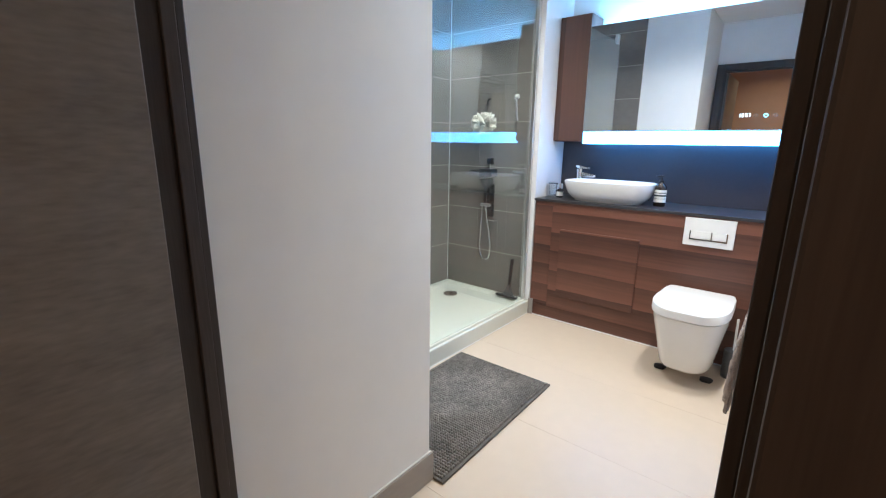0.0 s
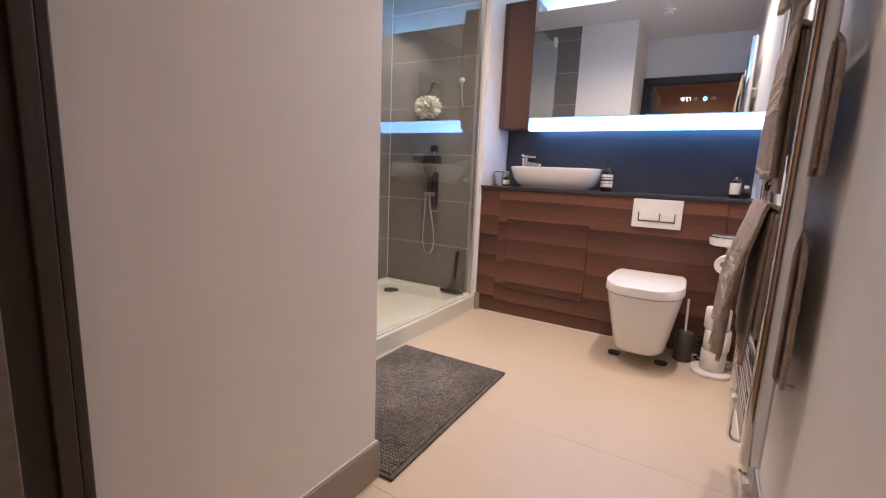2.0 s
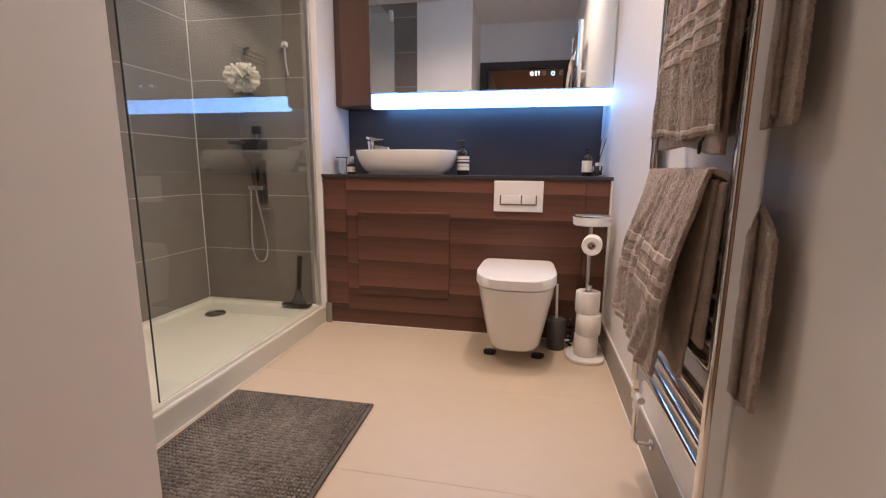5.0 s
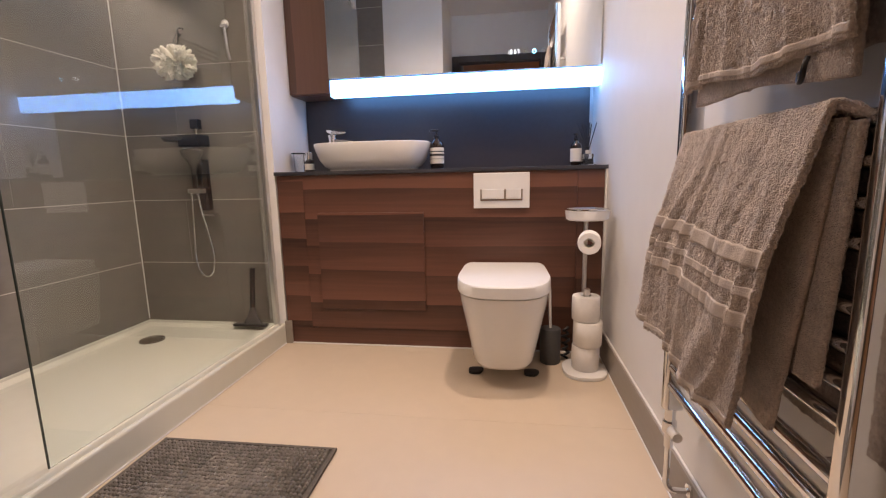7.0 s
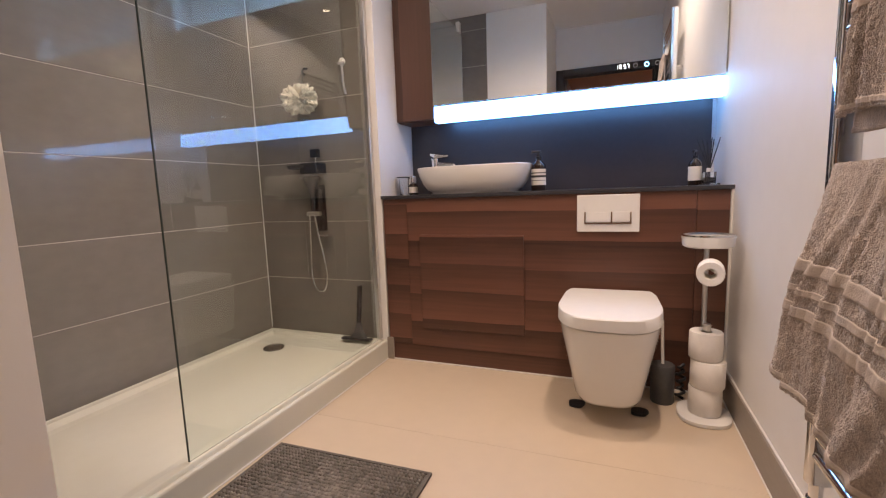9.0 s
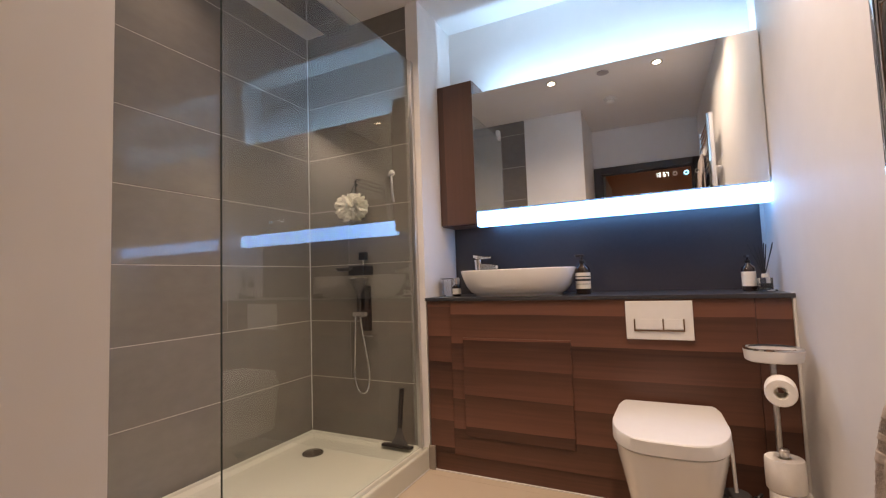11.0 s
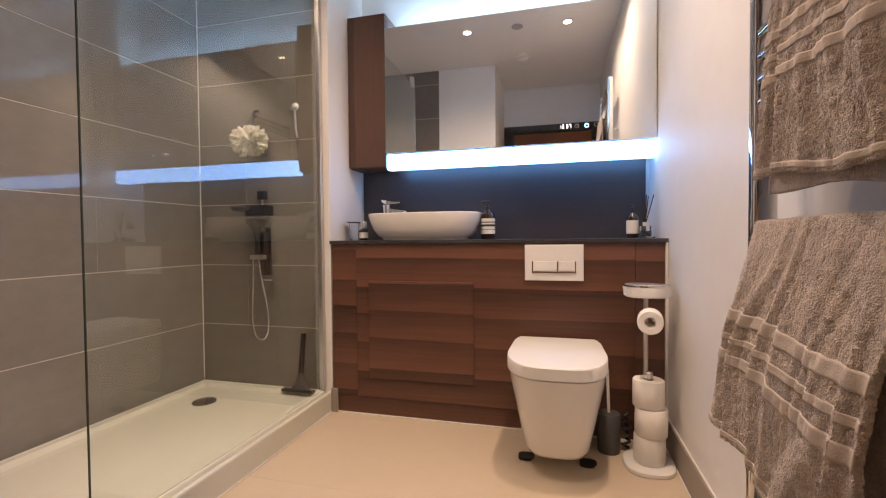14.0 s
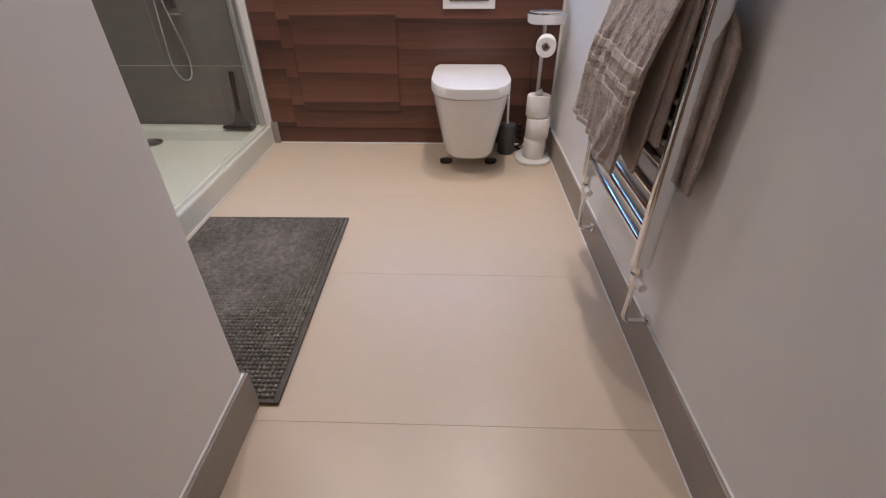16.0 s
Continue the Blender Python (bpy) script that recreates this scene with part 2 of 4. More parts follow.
def box(x0, x1, y0, y1, z0, z1, bevel=0.0, bm=None, segments=2):
    bm = bm or bmesh.new()
    made = bmesh.ops.create_cube(bm, size=1)["verts"]
    for v in made:
        v.co = Vector((x0 + (v.co.x + 0.5) * (x1 - x0), y0 + (v.co.y + 0.5) * (y1 - y0), z0 + (v.co.z + 0.5) * (z1 - z0)))
    if bevel:
        edges = {e for v in made for e in v.link_edges}
        bmesh.ops.bevel(bm, geom=list(edges), offset=bevel, segments=segments, affect="EDGES", profile=0.5)
    return bm


def lathe(profile, around=32, bm=None, centre=(0, 0), cap=True):
    """A turned body from (radius, height) pairs."""
    bm = bm or bmesh.new()
    rings = []
    for r, z in profile:
        rings.append([bm.verts.new((centre[0] + r * math.cos(2 * math.pi * i / around), centre[1] + r * math.sin(2 * math.pi * i / around), z)) for i in range(around)])
    for a, b in zip(rings, rings[1:]):
        for i in range(around):
            j = (i + 1) % around
            bm.faces.new((a[i], a[j], b[j], b[i]))
    if cap:
        bm.faces.new(rings[0][::-1])
        bm.faces.new(rings[-1])
    return bm


def tube(points, radius, around=12, bm=None, caps=True):
    """A round bar or hose along points."""
    bm = bm or bmesh.new()
    pts = [Vector(p) for p in points]
    rings = []
    side = None
    for i, p in enumerate(pts):
        d = (pts[min(i + 1, len(pts) - 1)] - pts[max(i - 1, 0)]).normalized()
        if side is None:
            side = d.orthogonal().normalized()
        side = (side - d * side.dot(d)).normalized()
        up = d.cross(side)
        rings.append([bm.verts.new(p + (side * math.cos(2 * math.pi * k / around) + up * math.sin(2 * math.pi * k / around)) * radius) for k in range(around)])
    for a, b in zip(rings, rings[1:]):
        for k in range(around):
            j = (k + 1) % around
            bm.faces.new((a[k], a[j], b[j], b[k]))
    if caps:
        bm.faces.new(rings[0][::-1])
        bm.faces.new(rings[-1])
    return bm


def loft(rings, bm=None, caps=True):
    """Skin equal rings of points."""
    bm = bm or bmesh.new()
    made = [[bm.verts.new(p) for p in ring] for ring in rings]
    n = len(made[0])
    for a, b in zip(made, made[1:]):
        for i in range(n):
            j = (i + 1) % n
            bm.faces.new((a[i], a[j], b[j], b[i]))
    if caps:
        bm.faces.new(made[0][::-1])
        bm.faces.new(made[-1])
    return bm


def superoval(cx, cy, z, rx, ry, power=2.0, n=48):
    out = []
    for i in range(n):
        a = 2 * math.pi * i / n
        c, s = math.cos(a), math.sin(a)
        out.append((cx + rx * math.copysign(abs(c) ** (2 / power), c), cy + ry * math.copysign(abs(s) ** (2 / power), s), z))
    return out


def smooth_line(points, steps=8):
    """Points of a Catmull-Rom curve through the points."""
    p = [Vector(q) for q in points]
    p = [p[0] * 2 - p[1]] + p + [p[-1] * 2 - p[-2]]
    out = []
    for i in range(1, len(p) - 2):
        for k in range(steps):
            t = k / steps
            a, b, c, d = p[i - 1], p[i], p[i + 1], p[i + 2]
            out.append(0.5 * (2 * b + (c - a) * t + (2 * a - 5 * b + 4 * c - d) * t * t + (3 * b - a - 3 * c + d) * t ** 3))
    out.append(p[-2])
    return out


def structure(name, bm, mat, label, category, smooth=False):
    return tagged(part(name, bm, mat, smooth=smooth), label, category, kind="structure")


# ---- large structure ----
LEFT, RIGHT, BACK, PIER_X, PIER_Y, STUB_Y = -2.535, 0.0, 3.22, -1.075, 0.880, 2.780
TILE_T = 0.009
DOOR_L, DOOR_R, DOOR_H, WALL_F, WALL_B = -0.985, -0.076, 2.16, 0.015, 0.074

floor = structure("floor", box(LEFT - 0.13, RIGHT + 0.12, WALL_F, BACK + 0.12, -0.12, -0.004), FLOOR_GROUT, "beige bathroom floor with large porcelain tiles", "floor")
structure("hall_floor", box(-2.4, 1.3, -1.75, WALL_F, -0.12, 0.0), HALL_FLOOR, "oak floor of the hall outside the bathroom", "floor")
structure("ceiling", box(LEFT - 0.13, RIGHT + 0.12, WALL_B, BACK + 0.12, CEIL, CEIL + 0.12), CEILING, "plain white painted bathroom ceiling", "ceiling")
structure("hall_ceiling", box(-2.4, 1.3, -1.75, WALL_B - 0.004, CEIL - 0.06, CEIL + 0.12), HALL_PAINT, "warm lit ceiling of the hall", "ceiling")
structure("wall_east", box(RIGHT, RIGHT + 0.12, WALL_B, BACK + 0.12, 0, CEIL), PAINT, "white painted wall behind the towel rail", "wall")
structure("wall_north", box(-1.75, RIGHT, BACK, BACK + 0.12, 0, CEIL), PAINT, "white painted wall above the mirror cabinet", "wall")
structure("wall_stub", box(-1.752, -1.672, STUB_Y, BACK, 0, CEIL), PAINT, "white painted return wall between shower and vanity", "wall")
wall_shower_north = structure("wall_shower_north", box(LEFT - 0.13, -1.752, STUB_Y + 0.016 + 0.0012, BACK + 0.12, 0, CEIL), GROUT, "taupe tiled end wall of the shower", "wall")
wall_shower_west = structure("wall_shower_west", box(LEFT - 0.13, LEFT - 0.0012, PIER_Y - 0.4, STUB_Y + 0.016 + TILE_T, 0, CEIL), GROUT, "taupe tiled long wall of the shower", "wall")
structure("wall_pier", box(LEFT - 0.05, PIER_X, WALL_B, PIER_Y, 0, CEIL), PAINT, "white painted wall block beside the entry", "wall")
wall_shower_south = structure("wall_shower_south", box(LEFT - TILE_T, -1.66, PIER_Y, PIER_Y + 0.0108, 0.1, CEIL), GROUT, "taupe tiled near end of the shower", "wall")

bm = box(-2.4, DOOR_L - 0.035, WALL_F, WALL_B, 0, CEIL)
box(DOOR_R + 0.035, 1.3, WALL_F, WALL_B, 0, CEIL, bm=bm)
box(DOOR_L - 0.035, DOOR_R + 0.035, WALL_F, WALL_B, DOOR_H + 0.035, CEIL, bm=bm)
structure("wall_south", bm, PAINT, "white painted wall with the door opening", "wall")
structure("hall_wall_south", box(-2.4, 1.3, -1.87, -1.75, 0, CEIL), HALL_PAINT, "plain hall wall opposite the bathroom door", "wall")
structure("hall_wall_west", box(-2.52, -2.4, -1.87, WALL_B, 0, CEIL), HALL_PAINT, "plain end wall of the hall", "wall")
structure("hall_wall_east", box(1.3, 1.42, -1.87, WALL_B, 0, CEIL), HALL_PAINT, "plain end wall of the hall", "wall")

SK_H, SK_T, TR_END = 0.129, 0.013, -1.6755
for x0, x1, y0, y1 in ((-SK_T, -0.0005, WALL_B + 0.03, STUB_Y - 0.001), (PIER_X + 0.0005, PIER_X + SK_T, WALL_B + 0.05, PIER_Y + SK_T),
                       (-1.655, PIER_X + 0.0004, PIER_Y + 0.0005, PIER_Y + SK_T), (TR_END, -1.636, STUB_Y - SK_T, STUB_Y - 0.0005)):
    structure("baseboard", box(x0, x1, y0, y1, 0.0, SK_H, 0.003), SKIRT, "taupe grey skirting board along the white wall", "skirting board")
structure("trim", box(-0.0185, -0.0132, WALL_B + 0.05, STUB_Y, 0.0, 0.004, 0.0015), SEALANT, "thin white sealant bead along the floor", "sealant")
structure("trim", box(-1.665, -0.02, STUB_Y - 0.009, STUB_Y - 0.0005, 0.0, 0.008, 0.003), SEALANT, "thin white sealant bead under the vanity", "sealant")
structure("trim", box(LEFT + 0.0003, LEFT + 0.0055, STUB_Y + 0.0105, STUB_Y + 0.0157, 0.117, CEIL - 0.0005, 0.002), SEALANT, "white sealant line in the tiled shower corner", "sealant")
structure("trim", box(-0.011, -0.0005, STUB_Y - 0.012, STUB_Y + 0.02, 0.0, 0.935, 0.003), SEALANT, "white sealant strip between vanity and wall", "sealant")

for x0, x1, y0, y1 in ((-0.0075, -0.0005, WALL_B + 0.05, STUB_Y - 0.02), (PIER_X + 0.0005, PIER_X + 0.0075, WALL_B + 0.06, PIER_Y + 0.006)):
    structure("trim", box(x0, x1, y0, y1, SK_H + 0.0003, SK_H + 0.0055, 0.002), SEALANT, "thin white sealant bead on top of the skirting", "sealant")

# door lining, architraves and leaf
door = tagged(new("door_1"), "dark wenge door frame with its leaf folded back into the hall", "door", kind="structure")
JAMB = 0.035
part("jamb", box(DOOR_L - JAMB, DOOR_L, WALL_F + 0.001, WALL_B + 0.010, 0, DOOR_H, 0.002), WENGE, door)
part("jamb", box(DOOR_R, DOOR_R + JAMB, WALL_F - 0.010, WALL_B + 0.010, 0, DOOR_H, 0.002), WENGE, door)
part("head", box(DOOR_L - JAMB, DOOR_R + JAMB, WALL_F - 0.010, WALL_B + 0.010, DOOR_H + 0.0005, DOOR_H + JAMB, 0.002), WENGE, door)
part("stop", box(DOOR_L + 0.0005, DOOR_L + 0.012, 0.055, 0.080, 0, DOOR_H - 0.013, 0.002), WENGE, door)
part("stop", box(DOOR_R - 0.012, DOOR_R - 0.0005, 0.055, 0.080, 0, DOOR_H - 0.013, 0.002), WENGE, door)
part("stop", box(DOOR_L + 0.0125, DOOR_R - 0.0125, 0.055, 0.080, DOOR_H - 0.012, DOOR_H - 0.0005, 0.002), WENGE, door)
y0, y1 = WALL_B + 0.0105, WALL_B + 0.028
part("architrave", box(DOOR_L - 0.085, DOOR_L - 0.006, y0, y1, 0, DOOR_H + 0.08, 0.003), WENGE, door)
part("architrave", box(DOOR_R + 0.006, -0.001, y0, y1, 0, DOOR_H + 0.08, 0.003), WENGE, door)
part("architrave", box(DOOR_L - 0.0055, DOOR_R + 0.0055, y0, y1, DOOR_H + 0.006, DOOR_H + 0.08, 0.003), WENGE, door)
y0, y1 = WALL_F - 0.030, WALL_F - 0.0105
part("architrave", box(DOOR_R + 0.006, DOOR_R + 0.090, y0, y1, 0, DOOR_H + 0.08, 0.003), WENGE, door)
part("architrave", box(DOOR_L - 0.10, DOOR_R + 0.0055, y0, y1, DOOR_H + 0.010, DOOR_H + 0.08, 0.003), WENGE, door)
leaf = part("leaf", box(DOOR_L - 0.014, DOOR_L + 0.028, -0.87, WALL_F - 0.002, 0.006, DOOR_H - 0.004, 0.002), LEAF, door, "dark grey brown veneered door leaf standing open")
part("handle", tube([(DOOR_L + 0.028, -0.80, 1.02), (DOOR_L + 0.07, -0.80, 1.02), (DOOR_L + 0.075, -0.79, 1.02), (DOOR_L + 0.075, -0.68, 1.02)], 0.009), SATIN, leaf, "satin steel lever handle", True)

# ---- lamps and ceiling fittings ----
def downlight(x, y, z):
    t = thing("downlight", x, y, z, "small round recessed warm downlight in the ceiling", "ceiling light", "ceiling downlights")
    part("bezel", lathe([(0.030, -0.001), (0.042, -0.002), (0.045, -0.005), (0.044, -0.001)], 32), SATIN, t, smooth=True)
    part("lens", lathe([(0.0285, -0.0015), (0.0, -0.003)], 24, cap=False), LAMP_GLOW, t, "glowing warm lamp lens")
    return t


for x, y, watts in LAMPS:
    downlight(x, y, CEIL)
for x, y in HALL_LAMPS:
    downlight(x, y, CEIL - 0.06)
t = thing("smoke_detector", -0.79, 1.04, CEIL, "round white ceiling detector", "detector")
part("base", lathe([(0.062, 0.0), (0.062, -0.016), (0.052, -0.018)], 32), PLASTIC, t, smooth=True)
part("cap", lathe([(0.047, -0.0185), (0.047, -0.036), (0.036, -0.046), (0.004, -0.048)], 32), PLASTIC, t, smooth=True)
t = thing("ceiling_vent", -0.79, 1.66, CEIL, "small round pale grey ceiling vent disc", "vent")
part("disc", lathe([(0.045, -0.001), (0.047, -0.008), (0.036, -0.012), (0.006, -0.010)], 32), GREY_PLASTIC, t, smooth=True)

# ---- shower ----
TR_X0, TR_X1, TR_Y0, TR_Y1, TR_H = LEFT + 0.002, -1.676, PIER_Y + 0.0135, STUB_Y + 0.013, 0.115
t = thing("shower_tray", 0, 0, 0, "low white acrylic shower tray with a raised rim", "shower tray")
outer = lambda inset, z: [(x, y, z) for x, y in ((TR_X0 + inset, TR_Y0 + inset), (TR_X1 - inset, TR_Y0 + inset), (TR_X1 - inset, TR_Y1 - inset), (TR_X0 + inset, TR_Y1 - inset))]
bm = loft([outer(i, z) for i, z in ((0.0015, 0.0), (0.0, 0.003), (0.0, 0.099), (0.002, 0.105), (0.007, 0.109), (0.013, 0.1095), (0.018, 0.106), (0.020, 0.099), (0.030, 0.0975), (0.032, 0.109), (0.035, 0.114), (0.062, 0.1145), (0.070, 0.109), (0.085, 0.097), (0.12, 0.094))])
part("basin", bm, TRAY, t)
structure("trim", box(TR_X1 + 0.0005, TR_X1 + 0.006, TR_Y0, STUB_Y - SK_T - 0.001, 0.0, 0.006, 0.002), SEALANT, "thin white sealant bead along the tray", "sealant")
d = part("drain", lathe([(0.058, 0.0), (0.057, 0.006), (0.050, 0.010), (0.0, 0.013)], 40, cap=False), DARK_CHROME, t, "round chrome waste cover", True, (-2.27, 2.51, TR_H - 0.020))

GX = -1.722
t = thing("shower_screen", 0, 0, 0, "fixed clear glass shower screen with a chrome wall channel", "shower screen")
pane = part("pane", box(GX - 0.003, GX + 0.003, 1.526, STUB_Y - 0.006, TR_H + 0.001, 2.31), GLASS, t, "clear glass pane")
pane.visible_shadow = False
part("edge", box(GX - 0.0030, GX + 0.0030, 1.5235, 1.5255, TR_H + 0.001, 2.31), GLASS_EDGE, t, "dark polished free edge of the glass")
part("wall_channel", box(GX - 0.014, GX + 0.014, STUB_Y - 0.030, STUB_Y - 0.0015, TR_H + 0.001, 2.31, 0.002), SATIN, t, "slim satin chrome channel")
part("support_bar", tube([(LEFT + 0.001, 1.60, 2.355), (GX - 0.006, 1.60, 2.355)], 0.0095, 16), DARK_GREY, t, "dark metal support bar to the wall", True)
part("flange", tube([(LEFT + 0.0005, 1.60, 2.355), (LEFT + 0.012, 1.60, 2.355)], 0.02, 20), SATIN, t, smooth=True)
part("clamp", box(GX - 0.016, GX + 0.016, 1.575, 1.625, 2.285, 2.372, 0.004), SATIN, t)

t = thing("overhead_shower", 0, 0, 0, "flat polished steel overhead shower blade below the ceiling", "shower head")
part("blade", box(-2.345, -2.145, 2.345, STUB_Y + 0.014, 2.646, 2.658, 0.002), CHROME, t)
part("mount", box(-2.30, -2.19, 2.66, STUB_Y + 0.014, 2.6585, CEIL - 0.0005, 0.002), SATIN, t)

# ---- vanity ----
VX0, VX1, VTOP = -1.664, -0.012, 0.914
t = thing("vanity_unit", 0, 0, 0, "walnut laminate boxed-in vanity with banded grain", "vanity unit")
part("carcass", box(VX0, VX1, STUB_Y + 0.020, BACK - 0.001, 0.0, VTOP - 0.001), BLACK, t)
part("filler", box(VX0, -1.5215, STUB_Y, STUB_Y + 0.0195, 0.098, VTOP - 0.001, 0.0012), WALNUT, t)
part("front_panel", box(-1.520, -0.1365, STUB_Y - 0.003, STUB_Y + 0.0195, 0.098, VTOP - 0.001, 0.0012), WALNUT, t)
part("filler", box(-0.135, VX1, STUB_Y, STUB_Y + 0.0195, 0.098, VTOP - 0.001, 0.0012), WALNUT, t)
part("plinth", box(VX0, VX1, STUB_Y + 0.002, STUB_Y + 0.0195, 0.0, 0.0965, 0.001), WALNUT, t)
part("access_panel", box(-1.447, -0.884, STUB_Y - 0.013, STUB_Y - 0.0032, 0.205, 0.718, 0.0015), WALNUT, t, "slightly raised walnut access panel")

t = thing("worktop", 0, 0, 0, "thin dark grey quartz worktop", "worktop")
part("slab", box(-1.671, -0.0005, STUB_Y - 0.014, BACK - 0.0005, VTOP, 0.932, 0.0015), STONE, t)
structure("backsplash", box(-1.668, -0.020, BACK - 0.016, BACK - 0.0005, 0.933, 1.62), SPLASH, "dark grey splash panel behind the basin", "splashback")

t = thing("flush_plate", 0, 0, 0, "white dual flush plate on the walnut panel", "flush plate")
PX0, PX1, PZ0, PZ1 = -0.631, -0.361, 0.735, 0.906
part("plate", box(PX0, PX1, STUB_Y - 0.016, STUB_Y - 0.0035, PZ0, PZ1, 0.003), PLASTIC, t)
part("button", box(PX0 + 0.040, -0.482, STUB_Y - 0.021, STUB_Y - 0.0162, PZ0 + 0.045, PZ0 + 0.092, 0.003), PLASTIC, t)
part("button", box(-0.474, PX1 - 0.040, STUB_Y - 0.021, STUB_Y - 0.0162, PZ0 + 0.045, PZ0 + 0.092, 0.003), PLASTIC, t)
bm = box(PX0 + 0.034, PX1 - 0.034, STUB_Y - 0.0205, STUB_Y - 0.0165, PZ0 + 0.037, PZ0 + 0.043)
for x in (PX0 + 0.034, -0.481, PX1 - 0.039):
    box(x, x + 0.005, STUB_Y - 0.0205, STUB_Y - 0.0165, PZ0 + 0.0432, PZ0 + 0.092, bm=bm)
part("button_trim", bm, CHROME, t, "chrome lines round the buttons")

# ---- mirror cabinet ----
MX0, MX1, MY, MZ0, MZ1 = -1.432, -0.004, 3.000, 1.428, 2.138
t = thing("mirror_cabinet", 0, 0, 0, "wide mirror cabinet with a glowing cool white bar beneath", "mirror cabinet")
part("body", box(MX0 + 0.004, MX1 - 0.004, MY + 0.0105, MY + 0.068, MZ0 - 0.004, MZ1 - 0.002), WALNUT_UP, t)
mir = part("mirror", box(-(MX1 - MX0) / 2, (MX1 - MX0) / 2, -0.0025, 0.0025, MZ0, MZ1, 0.001), MIRROR, t, "silvered mirror glass", at=((MX0 + MX1) / 2, MY + 0.003, 0))
mir.rotation_euler = (0, 0, radians(0.3))
part("light_bar", box(MX0 + 0.002, MX1 - 0.002, MY + 0.006, MY + 0.066, MZ0 - 0.091, MZ0 - 0.0045, 0.002), COOL_BAR, t, "glowing cool white diffuser bar")
part("strip_carrier", box(MX0 + 0.02, MX1 - 0.012, MY + 0.0685, MY + 0.080, MZ1 - 0.048, MZ1 - 0.0405, 0.001), SATIN, t)
part("led_strip", box(MX0 + 0.03, MX1 - 0.02, MY + 0.0688, MY + 0.0725, MZ1 - 0.040, MZ1 - 0.039), COOL_STRIP, t, "cool white light strip behind the top edge")
CX = -0.47
def clock_segments(x, z, h, which):
    w, s = h * 0.5, h * 0.11
    bars = {"a": (0, w, h - s, h), "g": (0, w, h / 2 - s / 2, h / 2 + s / 2), "d": (0, w, 0, s), "f": (0, s, h / 2, h), "e": (0, s, 0, h / 2), "b": (w - s, w, h / 2, h), "c": (w - s, w, 0, h / 2)}
    bm = bmesh.new()
    for k in which:
        x0, x1, z0, z1 = bars[k]
        box(x + x0, x + x1, MY - 0.0012, MY - 0.0002, z + z0, z + z1, bm=bm)
    return bm
for i, which in enumerate(("bc", "abgcd", "afgcd", "abc")):
    part("digit", clock_segments(CX + i * 0.015 + (0.005 if i > 1 else 0), 1.503, 0.019, which), CLOCK_GLOW, t, "white lit clock digit")
def ring(x, z, r, w):
    bm = bmesh.new()
    n = 28
    loops = [[bm.verts.new((x + rr * math.cos(2 * math.pi * k / n), yy, z + rr * math.sin(2 * math.pi * k / n))) for k in range(n)] for rr, yy in ((r, MY - 0.0002), (r, MY - 0.0012), (r - w, MY - 0.0012), (r - w, MY - 0.0002))]
    for a, b in zip(loops, loops[1:] + loops[:1]):
        for k in range(n):
            j = (k + 1) % n
            bm.faces.new((a[k], a[j], b[j], b[k]))
    return bm
part("symbol", ring(-0.383, 1.512, 0.010, 0.0022), SYMBOL, t, "grey touch symbol")
part("symbol", ring(-0.334, 1.511, 0.011, 0.0045), BLUE_GLOW, t, "blue lit touch symbol")
part("symbol", ring(-0.288, 1.512, 0.010, 0.0022), SYMBOL, t, "grey touch symbol")

t = thing("tall_cabinet", 0, 0, 0, "narrow walnut wall cabinet beside the mirror", "wall cabinet")
part("body", box(-1.668, -1.436, 3.030, BACK - 0.0005, 1.352, 2.232, 0.001), WALNUT_UP, t)
part("door", box(-1.668, -1.436, 3.008, 3.0285, 1.357, 2.230, 0.0015), WALNUT_UP, t)

# ---- basin and tap ----
t = thing("wash_basin", -1.185, 2.955, 0.9325, "white oval ceramic vessel basin on the worktop", "wash basin")
N = 64
prof = [(0.236, 0.120, 0.0), (0.240, 0.123, 0.010), (0.243, 0.126, 0.012), (0.262, 0.140, 0.022), (0.286, 0.158, 0.055), (0.304, 0.170, 0.098), (0.314, 0.177, 0.134), (0.314, 0.177, 0.141), (0.311, 0.174, 0.1435), (0.304, 0.168, 0.1415), (0.298, 0.162, 0.122), (0.270, 0.142, 0.065), (0.20, 0.10, 0.034), (0.05, 0.03, 0.028)]
part("bowl", loft([superoval(0, 0, z, rx, ry, 3.1, N) for rx, ry, z in prof]), CERAMIC, t, smooth=True)
part("waste", lathe([(0.030, 0.0285), (0.030, 0.032), (0.0, 0.034)], 24, cap=False), CHROME, t, smooth=True)

t = thing("basin_tap", -1.482, 3.135, 0.9325, "chrome basin mixer tap with a flat lever", "tap")
part("base", lathe([(0.028, 0.0), (0.028, 0.006), (0.024, 0.010)], 28), CHROME, t, smooth=True)
part("body", loft([superoval(x, 0, z, 0.021 + w, 0.021, 3.2, 28) for x, z, w in ((0.0, 0.0105, 0.0), (0.0, 0.15, 0.0), (-0.002, 0.20, 0.002), (-0.004, 0.212, 0.003))]), CHROME, t, smooth=True)
part("spout", loft([[(x, y, z) for y, z in ((-w, zc - h), (w, zc - h), (w, zc + h), (-w, zc + h))] for x, w, zc, h in ((0.015, 0.019, 0.170, 0.020), (0.06, 0.019, 0.168, 0.015), (0.115, 0.018, 0.164, 0.011), (0.128, 0.016, 0.163, 0.008))]), CHROME, t)
